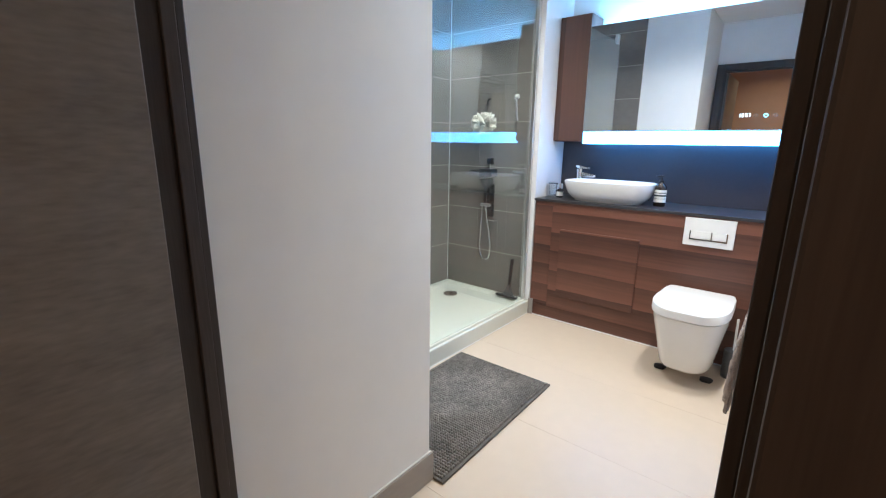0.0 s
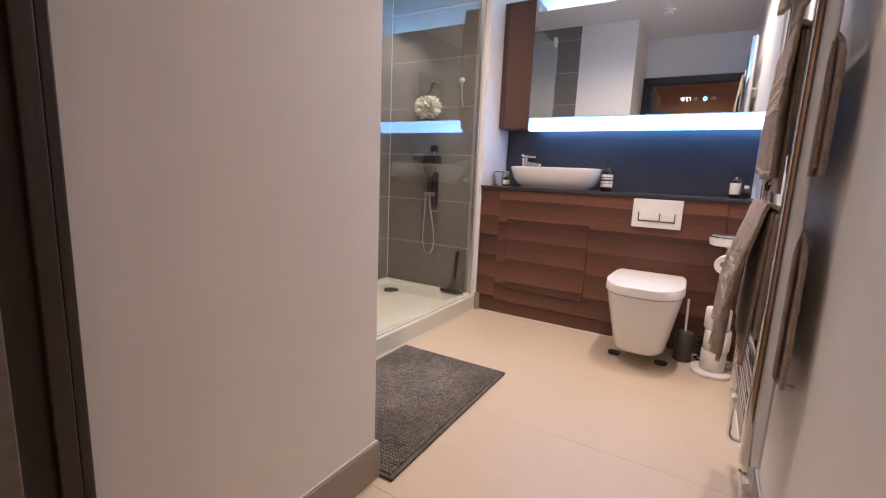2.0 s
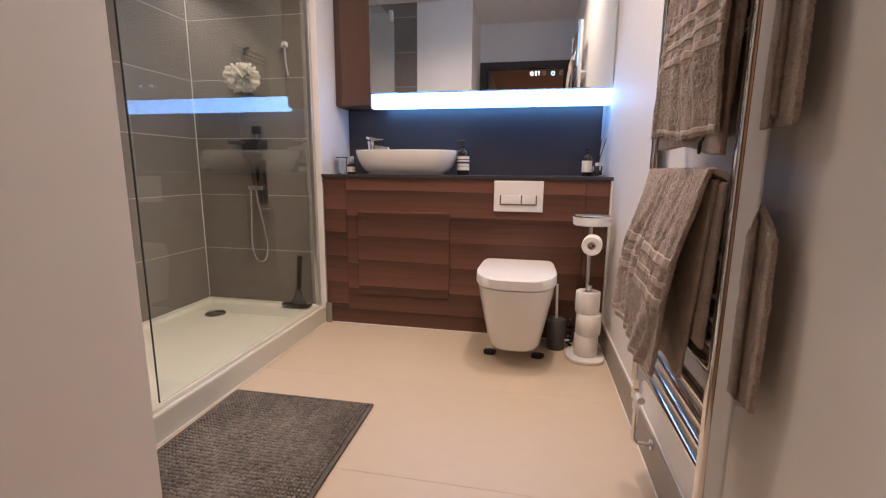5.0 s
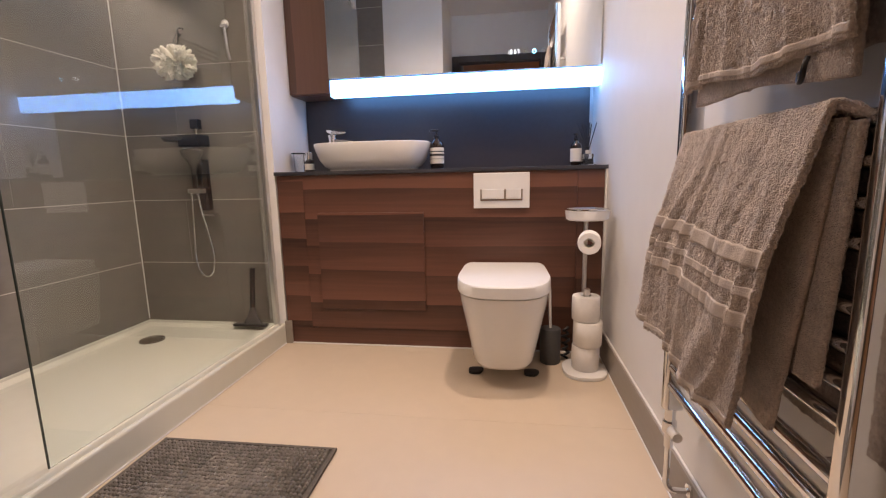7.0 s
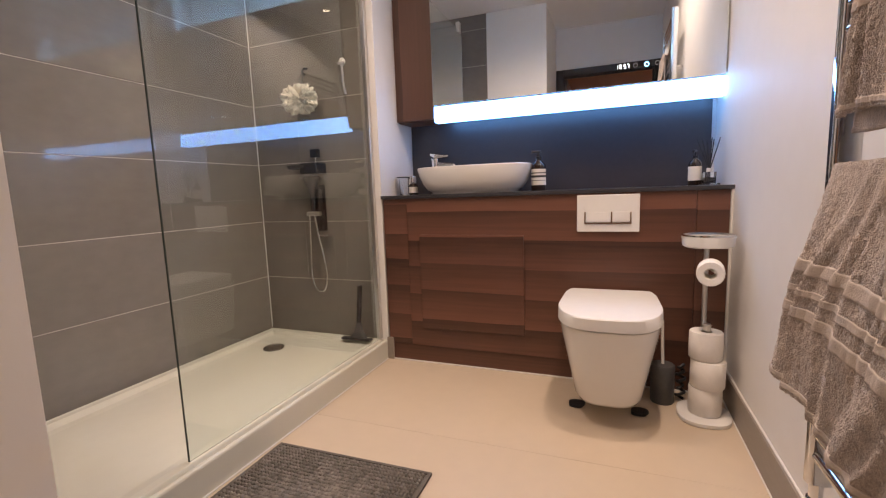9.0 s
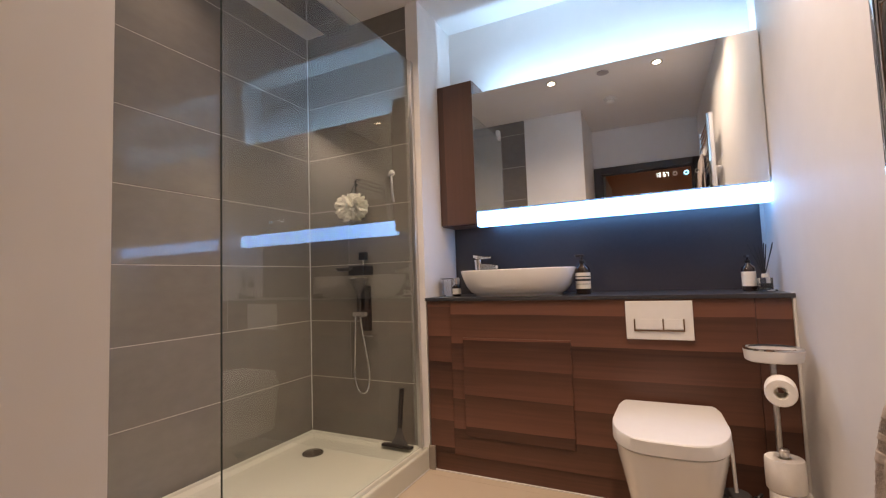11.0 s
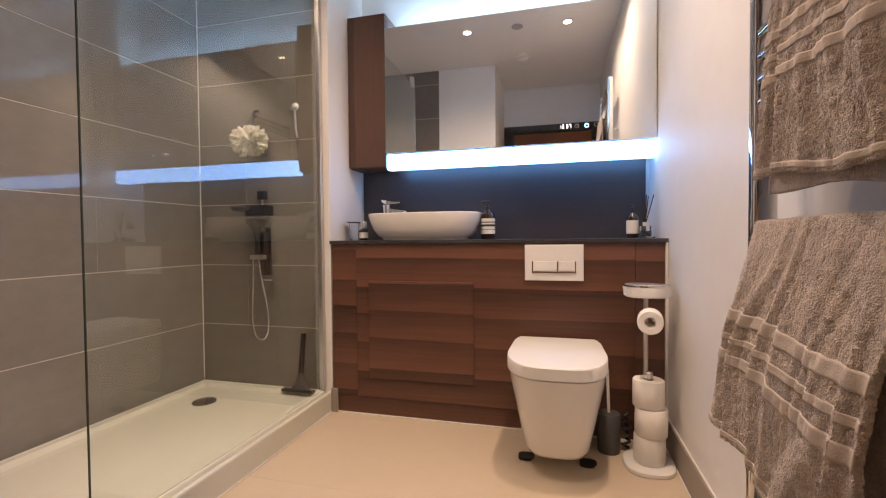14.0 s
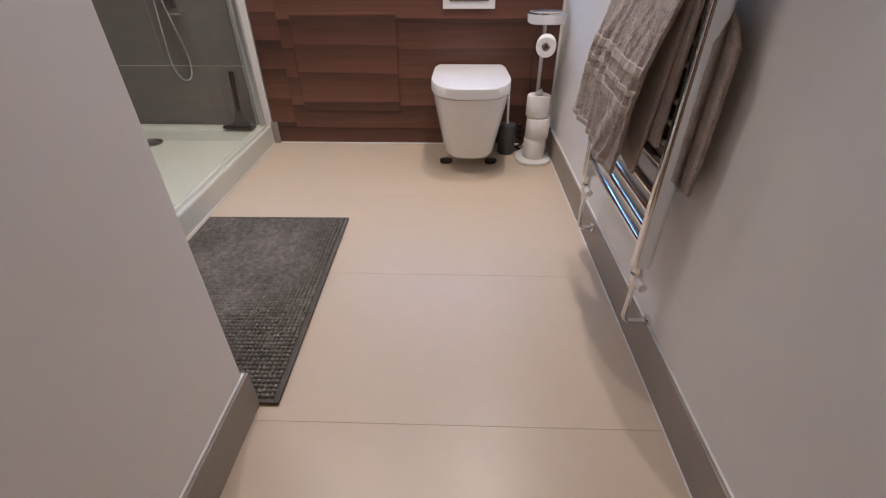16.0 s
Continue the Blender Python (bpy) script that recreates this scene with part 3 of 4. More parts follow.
part("lever", loft([[(x, y, z) for y, z in ((-w, zc - h), (w, zc - h), (w, zc + h), (-w, zc + h))] for x, w, zc, h in ((-0.030, 0.018, 0.236, 0.006), (0.0, 0.020, 0.226, 0.012), (0.045, 0.018, 0.222, 0.007), (0.085, 0.016, 0.224, 0.004))]), CHROME, t)

# ---- things on the worktop ----
def pump_bottle(x, y, r, h, label, bands, turn=0):
    t = thing("soap_bottle", x, y, 0.9325, label, "bottle", turn=turn)
    part("body", lathe([(r * 0.92, 0), (r, 0.004), (r, h * 0.60), (r * 0.93, h * 0.66), (r * 0.42, h * 0.74), (r * 0.36, h * 0.78)], 32), AMBER, t, smooth=True)
    part("paper_label", lathe([(r + 0.0006, h * 0.14), (r + 0.0006, h * 0.54)], 32, cap=False), LABEL, t, "cream paper label")
    for z0, z1 in bands:
        part("label_stripe", lathe([(r + 0.0011, h * z0), (r + 0.0011, h * z1)], 32, cap=False), INK, t, "black printed stripe")
    part("collar", lathe([(r * 0.44, h * 0.781), (r * 0.44, h * 0.85), (r * 0.2, h * 0.86), (r * 0.16, h * 0.94)], 20), BLACK, t, smooth=True)
    part("pump_head", box(-r * 0.95, r * 0.30, -r * 0.22, r * 0.22, h * 0.941, h, r * 0.08), BLACK, t)
    return t


pump_bottle(-0.838, 2.955, 0.037, 0.205, "dark amber pump bottle with a cream striped label", ((0.25, 0.262), (0.33, 0.385), (0.43, 0.455)), 20)
pump_bottle(-0.115, 3.01, 0.028, 0.165, "small dark pump bottle with a plain pale label", (), 60)
t = thing("reed_diffuser", -0.060, 2.985, 0.9325, "square glass reed diffuser with black sticks", "diffuser")
part("jar", box(-0.026, 0.026, -0.026, 0.026, 0.008, 0.060, 0.004), THIN_GLASS, t, "clear square glass jar")
part("dish", box(-0.045, 0.040, -0.035, 0.035, 0.0, 0.0075, 0.003), THIN_GLASS, t, "clear glass dish")
part("oil", box(-0.021, 0.021, -0.021, 0.021, 0.012, 0.035, 0.002), BLACK, t, "dark fragrance oil")
part("collar", lathe([(0.012, 0.0605), (0.012, 0.078)], 20), LABEL, t, smooth=True)
for k, (dx, dy) in enumerate(((-0.055, 0.01), (-0.035, -0.01), (-0.012, 0.015), (0.004, -0.012), (0.016, 0.01), (0.036, -0.006), (0.042, 0.016))):
    part("reed", tube([(dx * 0.1, dy * 0.1, 0.0785), (dx, dy, 0.215 - 0.006 * (k % 3))], 0.0021, 6), BLACK, t)
t = thing("tumbler", -1.615, 2.955, 0.9325, "clear glass tumbler beside the basin", "glass")
part("glass", lathe([(0.026, 0.0), (0.030, 0.10), (0.028, 0.10), (0.0245, 0.006), (0.0, 0.006)], 28, cap=False), THIN_GLASS, t, smooth=True)
part("lid", lathe([(0.040, 0.101), (0.040, 0.105), (0.0, 0.106)], 28, cap=False), BLACK, t, "dark flat dish lying on the rim", True)
t = thing("jar", -1.552, 2.945, 0.9325, "small jar with a pale label and chrome lid", "jar")
part("body", lathe([(0.024, 0.0), (0.025, 0.004), (0.025, 0.055), (0.018, 0.062)], 28), AMBER, t, smooth=True)
part("paper_label", lathe([(0.0256, 0.012), (0.0256, 0.045)], 28, cap=False), LABEL, t)
part("lid", lathe([(0.019, 0.0625), (0.021, 0.066), (0.021, 0.100), (0.017, 0.108)], 28), CHROME, t, "chrome lid", True)

# ---- toilet ----
t = thing("toilet", -0.482, STUB_Y - 0.0035, 0.0, "white wall-hung toilet with its lid closed", "toilet")


def d_ring(z, half, length, back=0.0, n=36):
    """A D outline: a straight back with clipped corners, straight sides and a shallow rounded front."""
    straight = length * 0.56
    pts = [(-half * 0.965, -back - 0.075, z), (-half * 0.90, -back - 0.018, z), (-half * 0.84, -back, z), (half * 0.84, -back, z), (half * 0.90, -back - 0.018, z), (half * 0.965, -back - 0.075, z)]
    for i in range(n + 1):
        a = math.pi * i / n
        c, w = math.cos(a), math.sin(a)
        pts.append((half * math.copysign(abs(c) ** 0.60, c), -straight - (length - straight) * abs(w) ** 0.94, z))
    return pts


part("pan", loft([d_ring(0.078, 0.122, 0.398), d_ring(0.083, 0.132, 0.418), d_ring(0.100, 0.139, 0.432), d_ring(0.20, 0.156, 0.462), d_ring(0.30, 0.174, 0.492), d_ring(0.37, 0.187, 0.514), d_ring(0.412, 0.192, 0.523), d_ring(0.415, 0.188, 0.517)]), CERAMIC, t, smooth=True)
part("seat", loft([d_ring(0.4152, 0.184, 0.515, 0.04), d_ring(0.417, 0.188, 0.520, 0.036), d_ring(0.4195, 0.188, 0.520, 0.036), d_ring(0.421, 0.184, 0.515, 0.04)]), PLASTIC, t, smooth=True)
part("lid", loft([d_ring(0.4215, 0.195, 0.532, 0.033), d_ring(0.423, 0.198, 0.538, 0.030), d_ring(0.465, 0.197, 0.537, 0.030), d_ring(0.4695, 0.1945, 0.533, 0.033), d_ring(0.4705, 0.186, 0.520, 0.042), d_ring(0.4715, 0.10, 0.35, 0.12)]), PLASTIC, t, smooth=True)
part("hinge", tube([(-0.10, -0.022, 0.424), (0.10, -0.022, 0.424)], 0.010, 14), CHROME, t, smooth=True)

for px in (-0.607, -0.357):
    t = thing("rubber_pad", px, 2.500, 0.0, "small stack of black rubber pads under the toilet", "pad", "pads under the toilet")
    for k, (r, q) in enumerate(((0.030, 0.026), (0.034, 0.030))):
        part("pad", loft([superoval(0.004 * (k - 1), 0, 0.0005 + 0.0095 * k + z, r - d, q - d, 2.6, 28) for z, d in ((0.0, 0.006), (0.003, 0.0), (0.0065, 0.0), (0.0070, 0.003))]), BLACK, t, smooth=True)
t = thing("coiled_cable", -0.190, 2.685, 0.0, "black coiled cable behind the toilet roll stand", "cable")
part("coil", tube(smooth_line([(0.016 * math.cos(2.1 * k) + 0.004 * math.sin(5.0 * k), 0.016 * math.sin(2.1 * k), 0.008 + 0.0105 * k) for k in range(16)], 5), 0.0065, 8), BLACK, t, smooth=True)

# ---- brush, roll stand ----
t = thing("toilet_brush", -0.262, 2.655, 0.0, "toilet brush in a dark grey round holder", "toilet brush", turn=0)
part("holder", lathe([(0.045, 0), (0.048, 0.004), (0.049, 0.165), (0.045, 0.170), (0.018, 0.172)], 32), DARK_GREY, t, smooth=True)
part("handle", tube([(0, 0, 0.17), (-0.003, 0.004, 0.27), (-0.005, 0.010, 0.360)], 0.0065, 14), PLASTIC, t, "slim white handle", True)

t = thing("toilet_roll_stand", -0.118, 2.56, 0.0, "white toilet roll stand with an oval top dish", "toilet roll stand")
part("base", loft([superoval(0, 0, 0.0, 0.094, 0.105, 2.6), superoval(0, 0, 0.004, 0.097, 0.108, 2.6), superoval(0, 0, 0.016, 0.096, 0.107, 2.6), superoval(0, 0, 0.020, 0.090, 0.100, 2.6)]), PLASTIC, t, smooth=True)
part("spare_post", lathe([(0.008, 0.02), (0.008, 0.36), (0.014, 0.362), (0.016, 0.385), (0.012, 0.389)], 20), SATIN, t, smooth=True)
part("post", tube([(0.0, 0.070, 0.02), (0.0, 0.070, 0.72)], 0.010, 16), SATIN, t, smooth=True)
part("arm", tube([(0.0, 0.06, 0.615), (0.008, -0.085, 0.615), (0.012, -0.095, 0.620)], 0.009, 14), PLASTIC, t, smooth=True)
part("top_dish", loft([superoval(0, 0.045, 0.690, 0.080, 0.065, 2.4), superoval(0, 0.045, 0.696, 0.090, 0.074, 2.4), superoval(0, 0.045, 0.732, 0.094, 0.078, 2.4), superoval(0, 0.045, 0.735, 0.092, 0.076, 2.4), superoval(0, 0.045, 0.732, 0.087, 0.071, 2.4), superoval(0, 0.045, 0.716, 0.084, 0.068, 2.4)]), PLASTIC, t, "white oval dish", True)
part("dish_rim", loft([superoval(0, 0.045, z, 0.0945 - d, 0.0785 - d, 2.4) for z, d in ((0.7355, 0.0), (0.741, 0.0), (0.741, 0.008), (0.7355, 0.008), (0.7355, 0.0))], caps=False), CHROME, t, "dark chrome rim", True)
part("dish_mat", loft([superoval(0, 0.045, z, 0.083, 0.067, 2.4) for z in (0.7165, 0.722)]), BLACK, t, "black mat in the dish")


def roll(x, y, z, r, h, turn=(0, 0, 0), name="toilet_roll", lab="spare white toilet roll stacked on the stand"):
    t = thing(name, x, y, z, lab, "toilet roll", "toilet rolls")
    t.rotation_euler = [radians(a) for a in turn]
    bm = bmesh.new()
    prof = [(r - 0.003, 0), (r, 0.004), (r + 0.001, h * 0.5), (r, h - 0.004), (r - 0.003, h), (0.022, h - 0.001), (0.0205, h - 0.004), (0.0205, 0.004), (0.022, 0.001), (r - 0.003, 0)]
    part("paper", lathe(prof, 36, bm, cap=False), PAPER, t, smooth=True)
    part("core", lathe([(0.0200, 0.003), (0.0200, h - 0.003), (0.0188, h - 0.003), (0.0188, 0.003), (0.0200, 0.003)], 24, cap=False), SPONGE, t, "cardboard core", True)
    return t


roll(-0.115, 2.558, 0.0205, 0.060, 0.112, (0, 0, 10))
roll(-0.110, 2.556, 0.134, 0.062, 0.112, (1, 0, 40))
roll(-0.119, 2.560, 0.248, 0.060, 0.110, (0, 1, 80))
roll(-0.115, 2.550, 0.606, 0.047, 0.090, (90, 0, -10), lab="white toilet roll hanging on the stand arm")

# ---- towel rail ----
RX, RY0, RY1, RZ0, RZ1 = -0.072, 1.10, 1.648, 0.325, 2.20
t = thing("towel_rail", 0, 0, 0, "tall chrome ladder towel radiator on the white wall", "towel radiator")
for y in (RY0, RY1):
    part("upright", loft([superoval(RX + 0.003, y, z, 0.0235 - d, 0.0140 - d, 4.0, 40) for z, d in ((RZ0, 0.003), (RZ0 + 0.003, 0.0), (RZ1 - 0.003, 0.0), (RZ1, 0.003))]), CHROME, t, smooth=True)
BARS = [first + 0.0453 * k for first, count in ((0.390, 4), (0.600, 4), (0.810, 4), (1.208, 4), (1.522, 4), (1.800, 4), (2.060, 3)) for k in range(count)]
for z in BARS:
    part("bar", tube([(RX - 0.004, RY0, z), (RX - 0.004, RY1, z)], 0.0115, 14), CHROME, t, smooth=True)
for y in (RY0 + 0.05, RY1 - 0.05):
    for z in (0.5259, 1.80):
        part("bracket", tube([(RX - 0.004, y, z), (-0.001, y, z)], 0.0095, 14), CHROME, t, smooth=True)
for y, up in ((RY0, 0.030), (RY1, 0.0)):
    v = part("valve", lathe([(0.011, 0.225 + up), (0.011, 0.262 + up * 0.6), (0.017, 0.264 + up * 0.6), (0.017, 0.292 + up * 0.4), (0.013, 0.296 + up * 0.4), (0.013, RZ0 + 0.004)], 8, centre=(RX, y)), CHROME, t, "chrome radiator valve")
    part("valve_cap", tube([(RX, y - 0.014, 0.275 + up * 0.5), (RX + 0.002, y - 0.048, 0.275 + up * 0.5)], 0.0115, 16), PLASTIC, v, "white valve cap", True)
    part("pipe", tube(smooth_line([(RX, y, 0.226 + up), (RX, y, 0.16 + up), (RX, y, 0.125 + up), (RX + 0.012, y, 0.108 + up), (RX + 0.03, y, 0.106 + up), (-0.0135 + up * 0.42, y, 0.106 + up)], 5), 0.0075, 12), CHROME, t, "bent chrome tail pipe", True)
    part("pipe_collar", tube([(-0.020 + up * 0.42, y, 0.106 + up), (-0.0132 + up * 0.42, y, 0.106 + up)], 0.017, 18), CHROME, t, smooth=True)


# ---- towels ----
def crease(u, k, seed):
    """Height of the long irregular creases of a hung cloth, about -1 to 1: broad soft valleys and narrow raised ridges."""
    warp = 0.16 * noise.noise(Vector((u * 2.2, k * 1.7, seed)))
    a = noise.noise(Vector(((u + warp) * 6.5, k * 0.55, seed + 11)))
    b = noise.noise(Vector(((u - warp) * 13.0, k * 1.6, seed + 23)))
    return 0.95 * (1 - 2.6 * abs(a)) + 0.18 * (1 - 2.4 * abs(b)) - 0.2


def towel(y0, y1, top, front_drop, back_drop, bulge, lean, seed, bands, label, flare=0.0, droop=0.0, pinch=0.0, tear=None, longer=0.025):
    """A bath towel folded double and hung over a bar: a creased front, a second layer below it and layers behind the bars."""
    rnd = random.Random(seed)
    t = thing("bath_towel", 0, 0, 0, label, "towel", "towels on the rail")
    total = front_drop + back_drop
    phase = [rnd.uniform(0, 6.28) for _ in range(6)]

    def centre(u, s):
        """u across 0..1, s along the cloth from the front hem to the back hem."""
        if s < front_drop:
            d = front_drop - s
            k = d / front_drop
            x = RX - 0.036 - bulge * math.sin(min(k * 1.5, 1.0) * math.pi / 2) - lean * k
            z = top - d * (1 - 0.02 * k) - droop * k * (1 - u) + 0.006 * k * math.sin(u * 9 + phase[2])
            x -= (0.0125 * max(crease(u, k, seed), -0.30) + 0.003 * math.sin(u * 15 + phase[0] + 1.6 * k)) * min(1, 0.25 + k * 1.6)
            y = y0 + (y1 - y0) * u + flare * k * (u - 0.15) + pinch * k * (1 - u) + 0.006 * math.sin(k * 5 + phase[3] + u * 3)
        else:
            d = s - front_drop
            k = min(d / back_drop, 1)
            x = RX - 0.036 + 0.064 * math.sin(min(k * 6, 1) * math.pi / 2) + 0.007 * math.sin(u * 13 + phase[4]) * min(k * 3, 1)
            z = top - d
            y = y0 - 0.09 * min(k * 4, 1) * (1 - u) + (y1 - y0) * u + 0.004 * math.sin(k * 4 + phase[5])
        near = min(abs(s - front_drop) / 0.05, 1)
        if near < 1:
            z += 0.010 * (1 - near * near)
        return Vector((min(x, -0.012), y, z))

    def sheet(name, s0, s1, nu, nv, lift=0.0, pile=1.0, hole=None, mat=TOWEL, thick=0.009, lab=""):
        bm = bmesh.new()
        rows = []
        for j in range(nv + 1):
            s = s0 + (s1 - s0) * j / nv
            row = []
            for i in range(nu + 1):
                u = i / nu
                c = centre(u, s)
                n = (centre(u + 0.01, s) - c).cross(centre(u, s + 0.004) - c)
                n.normalize()
                if s < front_drop and n.x > 0:
                    n = -n
                c = c + n * lift
                jit = 0.0020 * noise.noise(Vector((c.y * 150, c.z * 120, seed))) + 0.0018 * noise.noise(Vector((c.y * 310, c.z * 260, seed + 5))) + 0.0010 * noise.noise(Vector((c.y * 40, c.z * 22, seed + 3)))
                row.append(bm.verts.new(c + n * jit * pile))
            rows.append(row)
        for j, (a, b) in enumerate(zip(rows, rows[1:])):
            for i in range(nu):
                if hole and ((i / nu - hole[0]) / 0.013) ** 2 + ((s0 + (s1 - s0) * j / nv - hole[1]) / 0.017) ** 2 < 1:
                    continue
                bm.faces.new((a[i], a[i + 1], b[i + 1], b[i]))
        ob = part(name, bm, mat, t, lab, True)
        sol = ob.modifiers.new("thickness", "SOLIDIFY")
        sol.thickness, sol.offset = thick, 0

    def layer(name, x, ya, yb, z0, z1, wave, slant, splay=0.0, widen=0.0, sag=0.0):
        """A plain hanging layer of the folded cloth."""
        bm = bmesh.new()
        rows = []
        for j in range(61):
            k = j / 60
            row = []
            for i in range(61):
                u = i / 60
                px = x - splay * k + wave * math.sin(u * 19 + phase[2] + k) * (0.3 + 0.7 * k) + 0.002 * noise.noise(Vector((u * 40, k * 40, seed)))
                row.append(bm.verts.new((min(px, -0.010), ya + (yb - ya) * u + slant * k * (1 - u) + widen * k * u, z0 + (z1 - z0) * k - sag * k * (1 - u) + 0.006 * k * math.sin(u * 7 + phase[3]))))
            rows.append(row)
        for a, b in zip(rows, rows[1:]):
            for i in range(60):
                bm.faces.new((a[i], a[i + 1], b[i + 1], b[i]))
        ob = part(name, bm, TOWEL, t, smooth=True)
        sol = ob.modifiers.new("thickness", "SOLIDIFY")
        sol.thickness, sol.offset = 0.008, 0

    sheet("cloth", 0.0, total, 190, 270, hole=tear)
    layer("inner_fold", RX - 0.0275, y0 + 0.004, y1 - 0.012, top - 0.008, top - front_drop - longer, 0.002, pinch * 0.8, bulge * 0.25, flare * 0.7, droop)
    layer("inner_fold", RX - 0.0200, RY0 + 0.022, y1 - 0.05, top - 0.012, top - front_drop * 0.86, 0.001, 0.02, 0.001)
    layer("back_fold", RX + 0.020, y0 - 0.045, y1 - 0.01, top - 0.05, top - back_drop * 0.93, 0.005, 0.0)
    for a, b in bands:
        sheet("woven_band", a, b, 190, 6, 0.0052, 0.25, mat=TOWEL_BAND, thick=0.0018, lab="smooth woven border band")
    sheet("hem", 0.006, 0.016, 190, 4, 0.0050, 0.4, mat=TOWEL_BAND, thick=0.0018, lab="stitched hem")
    return t


towel(1.135, 1.575, 0.956, 0.385, 0.40, 0.038, 0.020, 4, ((0.138, 0.158), (0.178, 0.190), (0.214, 0.236)), "crumpled taupe grey towel with woven bands over the lower rail bars", 0.03, 0.045, 0.07, (0.13, 0.088), -0.01)
t = towel(1.13, 1.495, 1.358, 0.318, 0.325, 0.0, 0.002, 8, ((0.158, 0.174), (0.196, 0.208), (0.230, 0.246)), "taupe grey towel folded double over the middle rail bars", 0.085, 0.026, longer=0.018)
part("hanging_loop", tube(smooth_line([(-0.112, 1.196, 1.024), (-0.118, 1.190, 1.014), (-0.117, 1.194, 1.000), (-0.113, 1.206, 0.998), (-0.110, 1.212, 1.010)], 5), 0.0032, 8), BLACK, t, "black fabric hanging loop", True)
towel(1.11, 1.40, 1.944, 0.488, 0.42, 0.008, 0.006, 15, ((0.170, 0.186), (0.205, 0.217), (0.240, 0.256)), "taupe grey towel over the upper rail bars", 0.03, 0.03)

# ---- bath mat ----
t = thing("bath_mat", -1.329, 1.370, 0.0, "charcoal tufted cotton bath mat lying by the shower", "bath mat", turn=0.8)
W, L = 0.312, 0.484
bm = bmesh.new()
part("backing", box(-W, W, -L, L, 0.0005, 0.008, 0.003, bm), RUG_BACK, t)
for x0, x1, y0, y1 in ((-W, -W + 0.012, -L, L), (W - 0.012, W, -L, L), (-W + 0.0125, W - 0.0125, -L, -L + 0.012), (-W + 0.0125, W - 0.0125, L - 0.012, L)):
    part("hem", box(x0, x1, y0, y1, 0.0085, 0.0125, 0.0015), RUG_BACK, t, "flat stitched hem")
verts, faces = [], []
sx, sy = 0.0138, 0.0156
for iy in range(int((2 * L - 0.026) / sy)):
    for ix in range(int((2 * W - 0.026) / sx)):
        cx, cy = -W + 0.014 + (ix + 0.5) * sx, -L + 0.014 + (iy + 0.5) * sy
        patch = noise.noise(Vector((cx * 7, cy * 7, 2)))
        worn = min(1.0, max(0.0, 1.25 - 1.5 * ((cx / W) ** 2 + ((cy - 0.14) / (L * 0.85)) ** 2) + 0.6 * patch))
        jit = 0.0011 + 0.0030 * worn
        dx, dy = jit * noise.noise(Vector((ix * 1.7, iy * 2.3, 0))) * 2, jit * noise.noise(Vector((ix * 2.9, iy * 1.3, 7))) * 2
        lump = noise.noise(Vector((ix * 3.1, iy * 3.7, 3)))
        rx, ry = 0.0071 * (1 + 0.30 * worn + 0.12 * lump), 0.0073 * (1 + 0.30 * worn - 0.12 * lump)
        h = 0.0115 * (1 - 0.50 * worn + 0.16 * patch + 0.16 * lump)
        k0 = len(verts)
        for rr, zz in ((0.92, 0.0075), (1.0, 0.0080 + 0.45 * h), (0.66, 0.0080 + 0.88 * h)):
            verts += [(cx + dx * zz * 60 + rx * rr * math.cos(a * math.pi / 4), cy + dy * zz * 60 + ry * rr * math.sin(a * math.pi / 4), zz) for a in range(8)]
        verts.append((cx + dx * 1.3, cy + dy * 1.3, 0.0080 + h))
        for a in range(8):
            b = (a + 1) % 8
            faces += [(k0 + a, k0 + b, k0 + 8 + b, k0 + 8 + a), (k0 + 8 + a, k0 + 8 + b, k0 + 16 + b, k0 + 16 + a), (k0 + 16 + a, k0 + 16 + b, k0 + 24)]
me = bpy.data.meshes.new("tuft")
me.from_pydata(verts, [], faces)
me.materials.append(RUG)
for f in me.polygons:
    f.use_smooth = True
tufts = new("tuft", me)
tufts.parent = t
tagged(tufts, "small charcoal chenille tufts", kind="stuff")

# ---- shower fittings ----
SHY = STUB_Y + 0.0155
t = thing("shower_mixer", -2.095, SHY, 0.0, "chrome shower mixer with a hand shower and looped hose", "shower mixer")
part("wall_plate", box(-0.036, 0.042, -0.010, -0.0005, 0.740, 1.01, 0.006), DARK_CHROME, t, smooth=True)
part("valve_body", box(-0.034, 0.034, -0.055, -0.0105, 0.865, 0.985, 0.008), DARK_CHROME, t, smooth=True)
part("hand_shower", lathe([(0.011, 0.86), (0.013, 0.95), (0.020, 0.985), (0.052, 1.035), (0.054, 1.055), (0.030, 1.066)], 28, centre=(0.006, -0.080)), BLACK, t, "black hand shower head", True)
part("holder", box(-0.050, 0.066, -0.105, -0.0105, 1.072, 1.132, 0.006), BLACK, t, "black square holder")
part("bracket", box(-0.018, 0.030, -0.045, -0.0105, 1.165, 1.215, 0.005), BLACK, t)
part("stem", tube([(0.006, -0.028, 1.132), (0.006, -0.028, 1.166)], 0.008, 12), CHROME, t, smooth=True)
part("lever", box(-0.040, 0.050, -0.085, -0.056, 0.832, 0.856, 0.005), SATIN, t)
part("hose", tube(smooth_line([(-0.030, -0.066, 0.845), (-0.038, -0.06, 0.74), (-0.052, -0.05, 0.60), (-0.056, -0.05, 0.48), (-0.036, -0.05, 0.402), (0.0, -0.05, 0.382), (0.036, -0.05, 0.405), (0.050, -0.05, 0.49), (0.034, -0.055, 0.62), (0.012, -0.06, 0.74), (0.004, -0.066, 0.83)], 8), 0.0068, 12), CHROME, t, "looped metal shower hose", True)
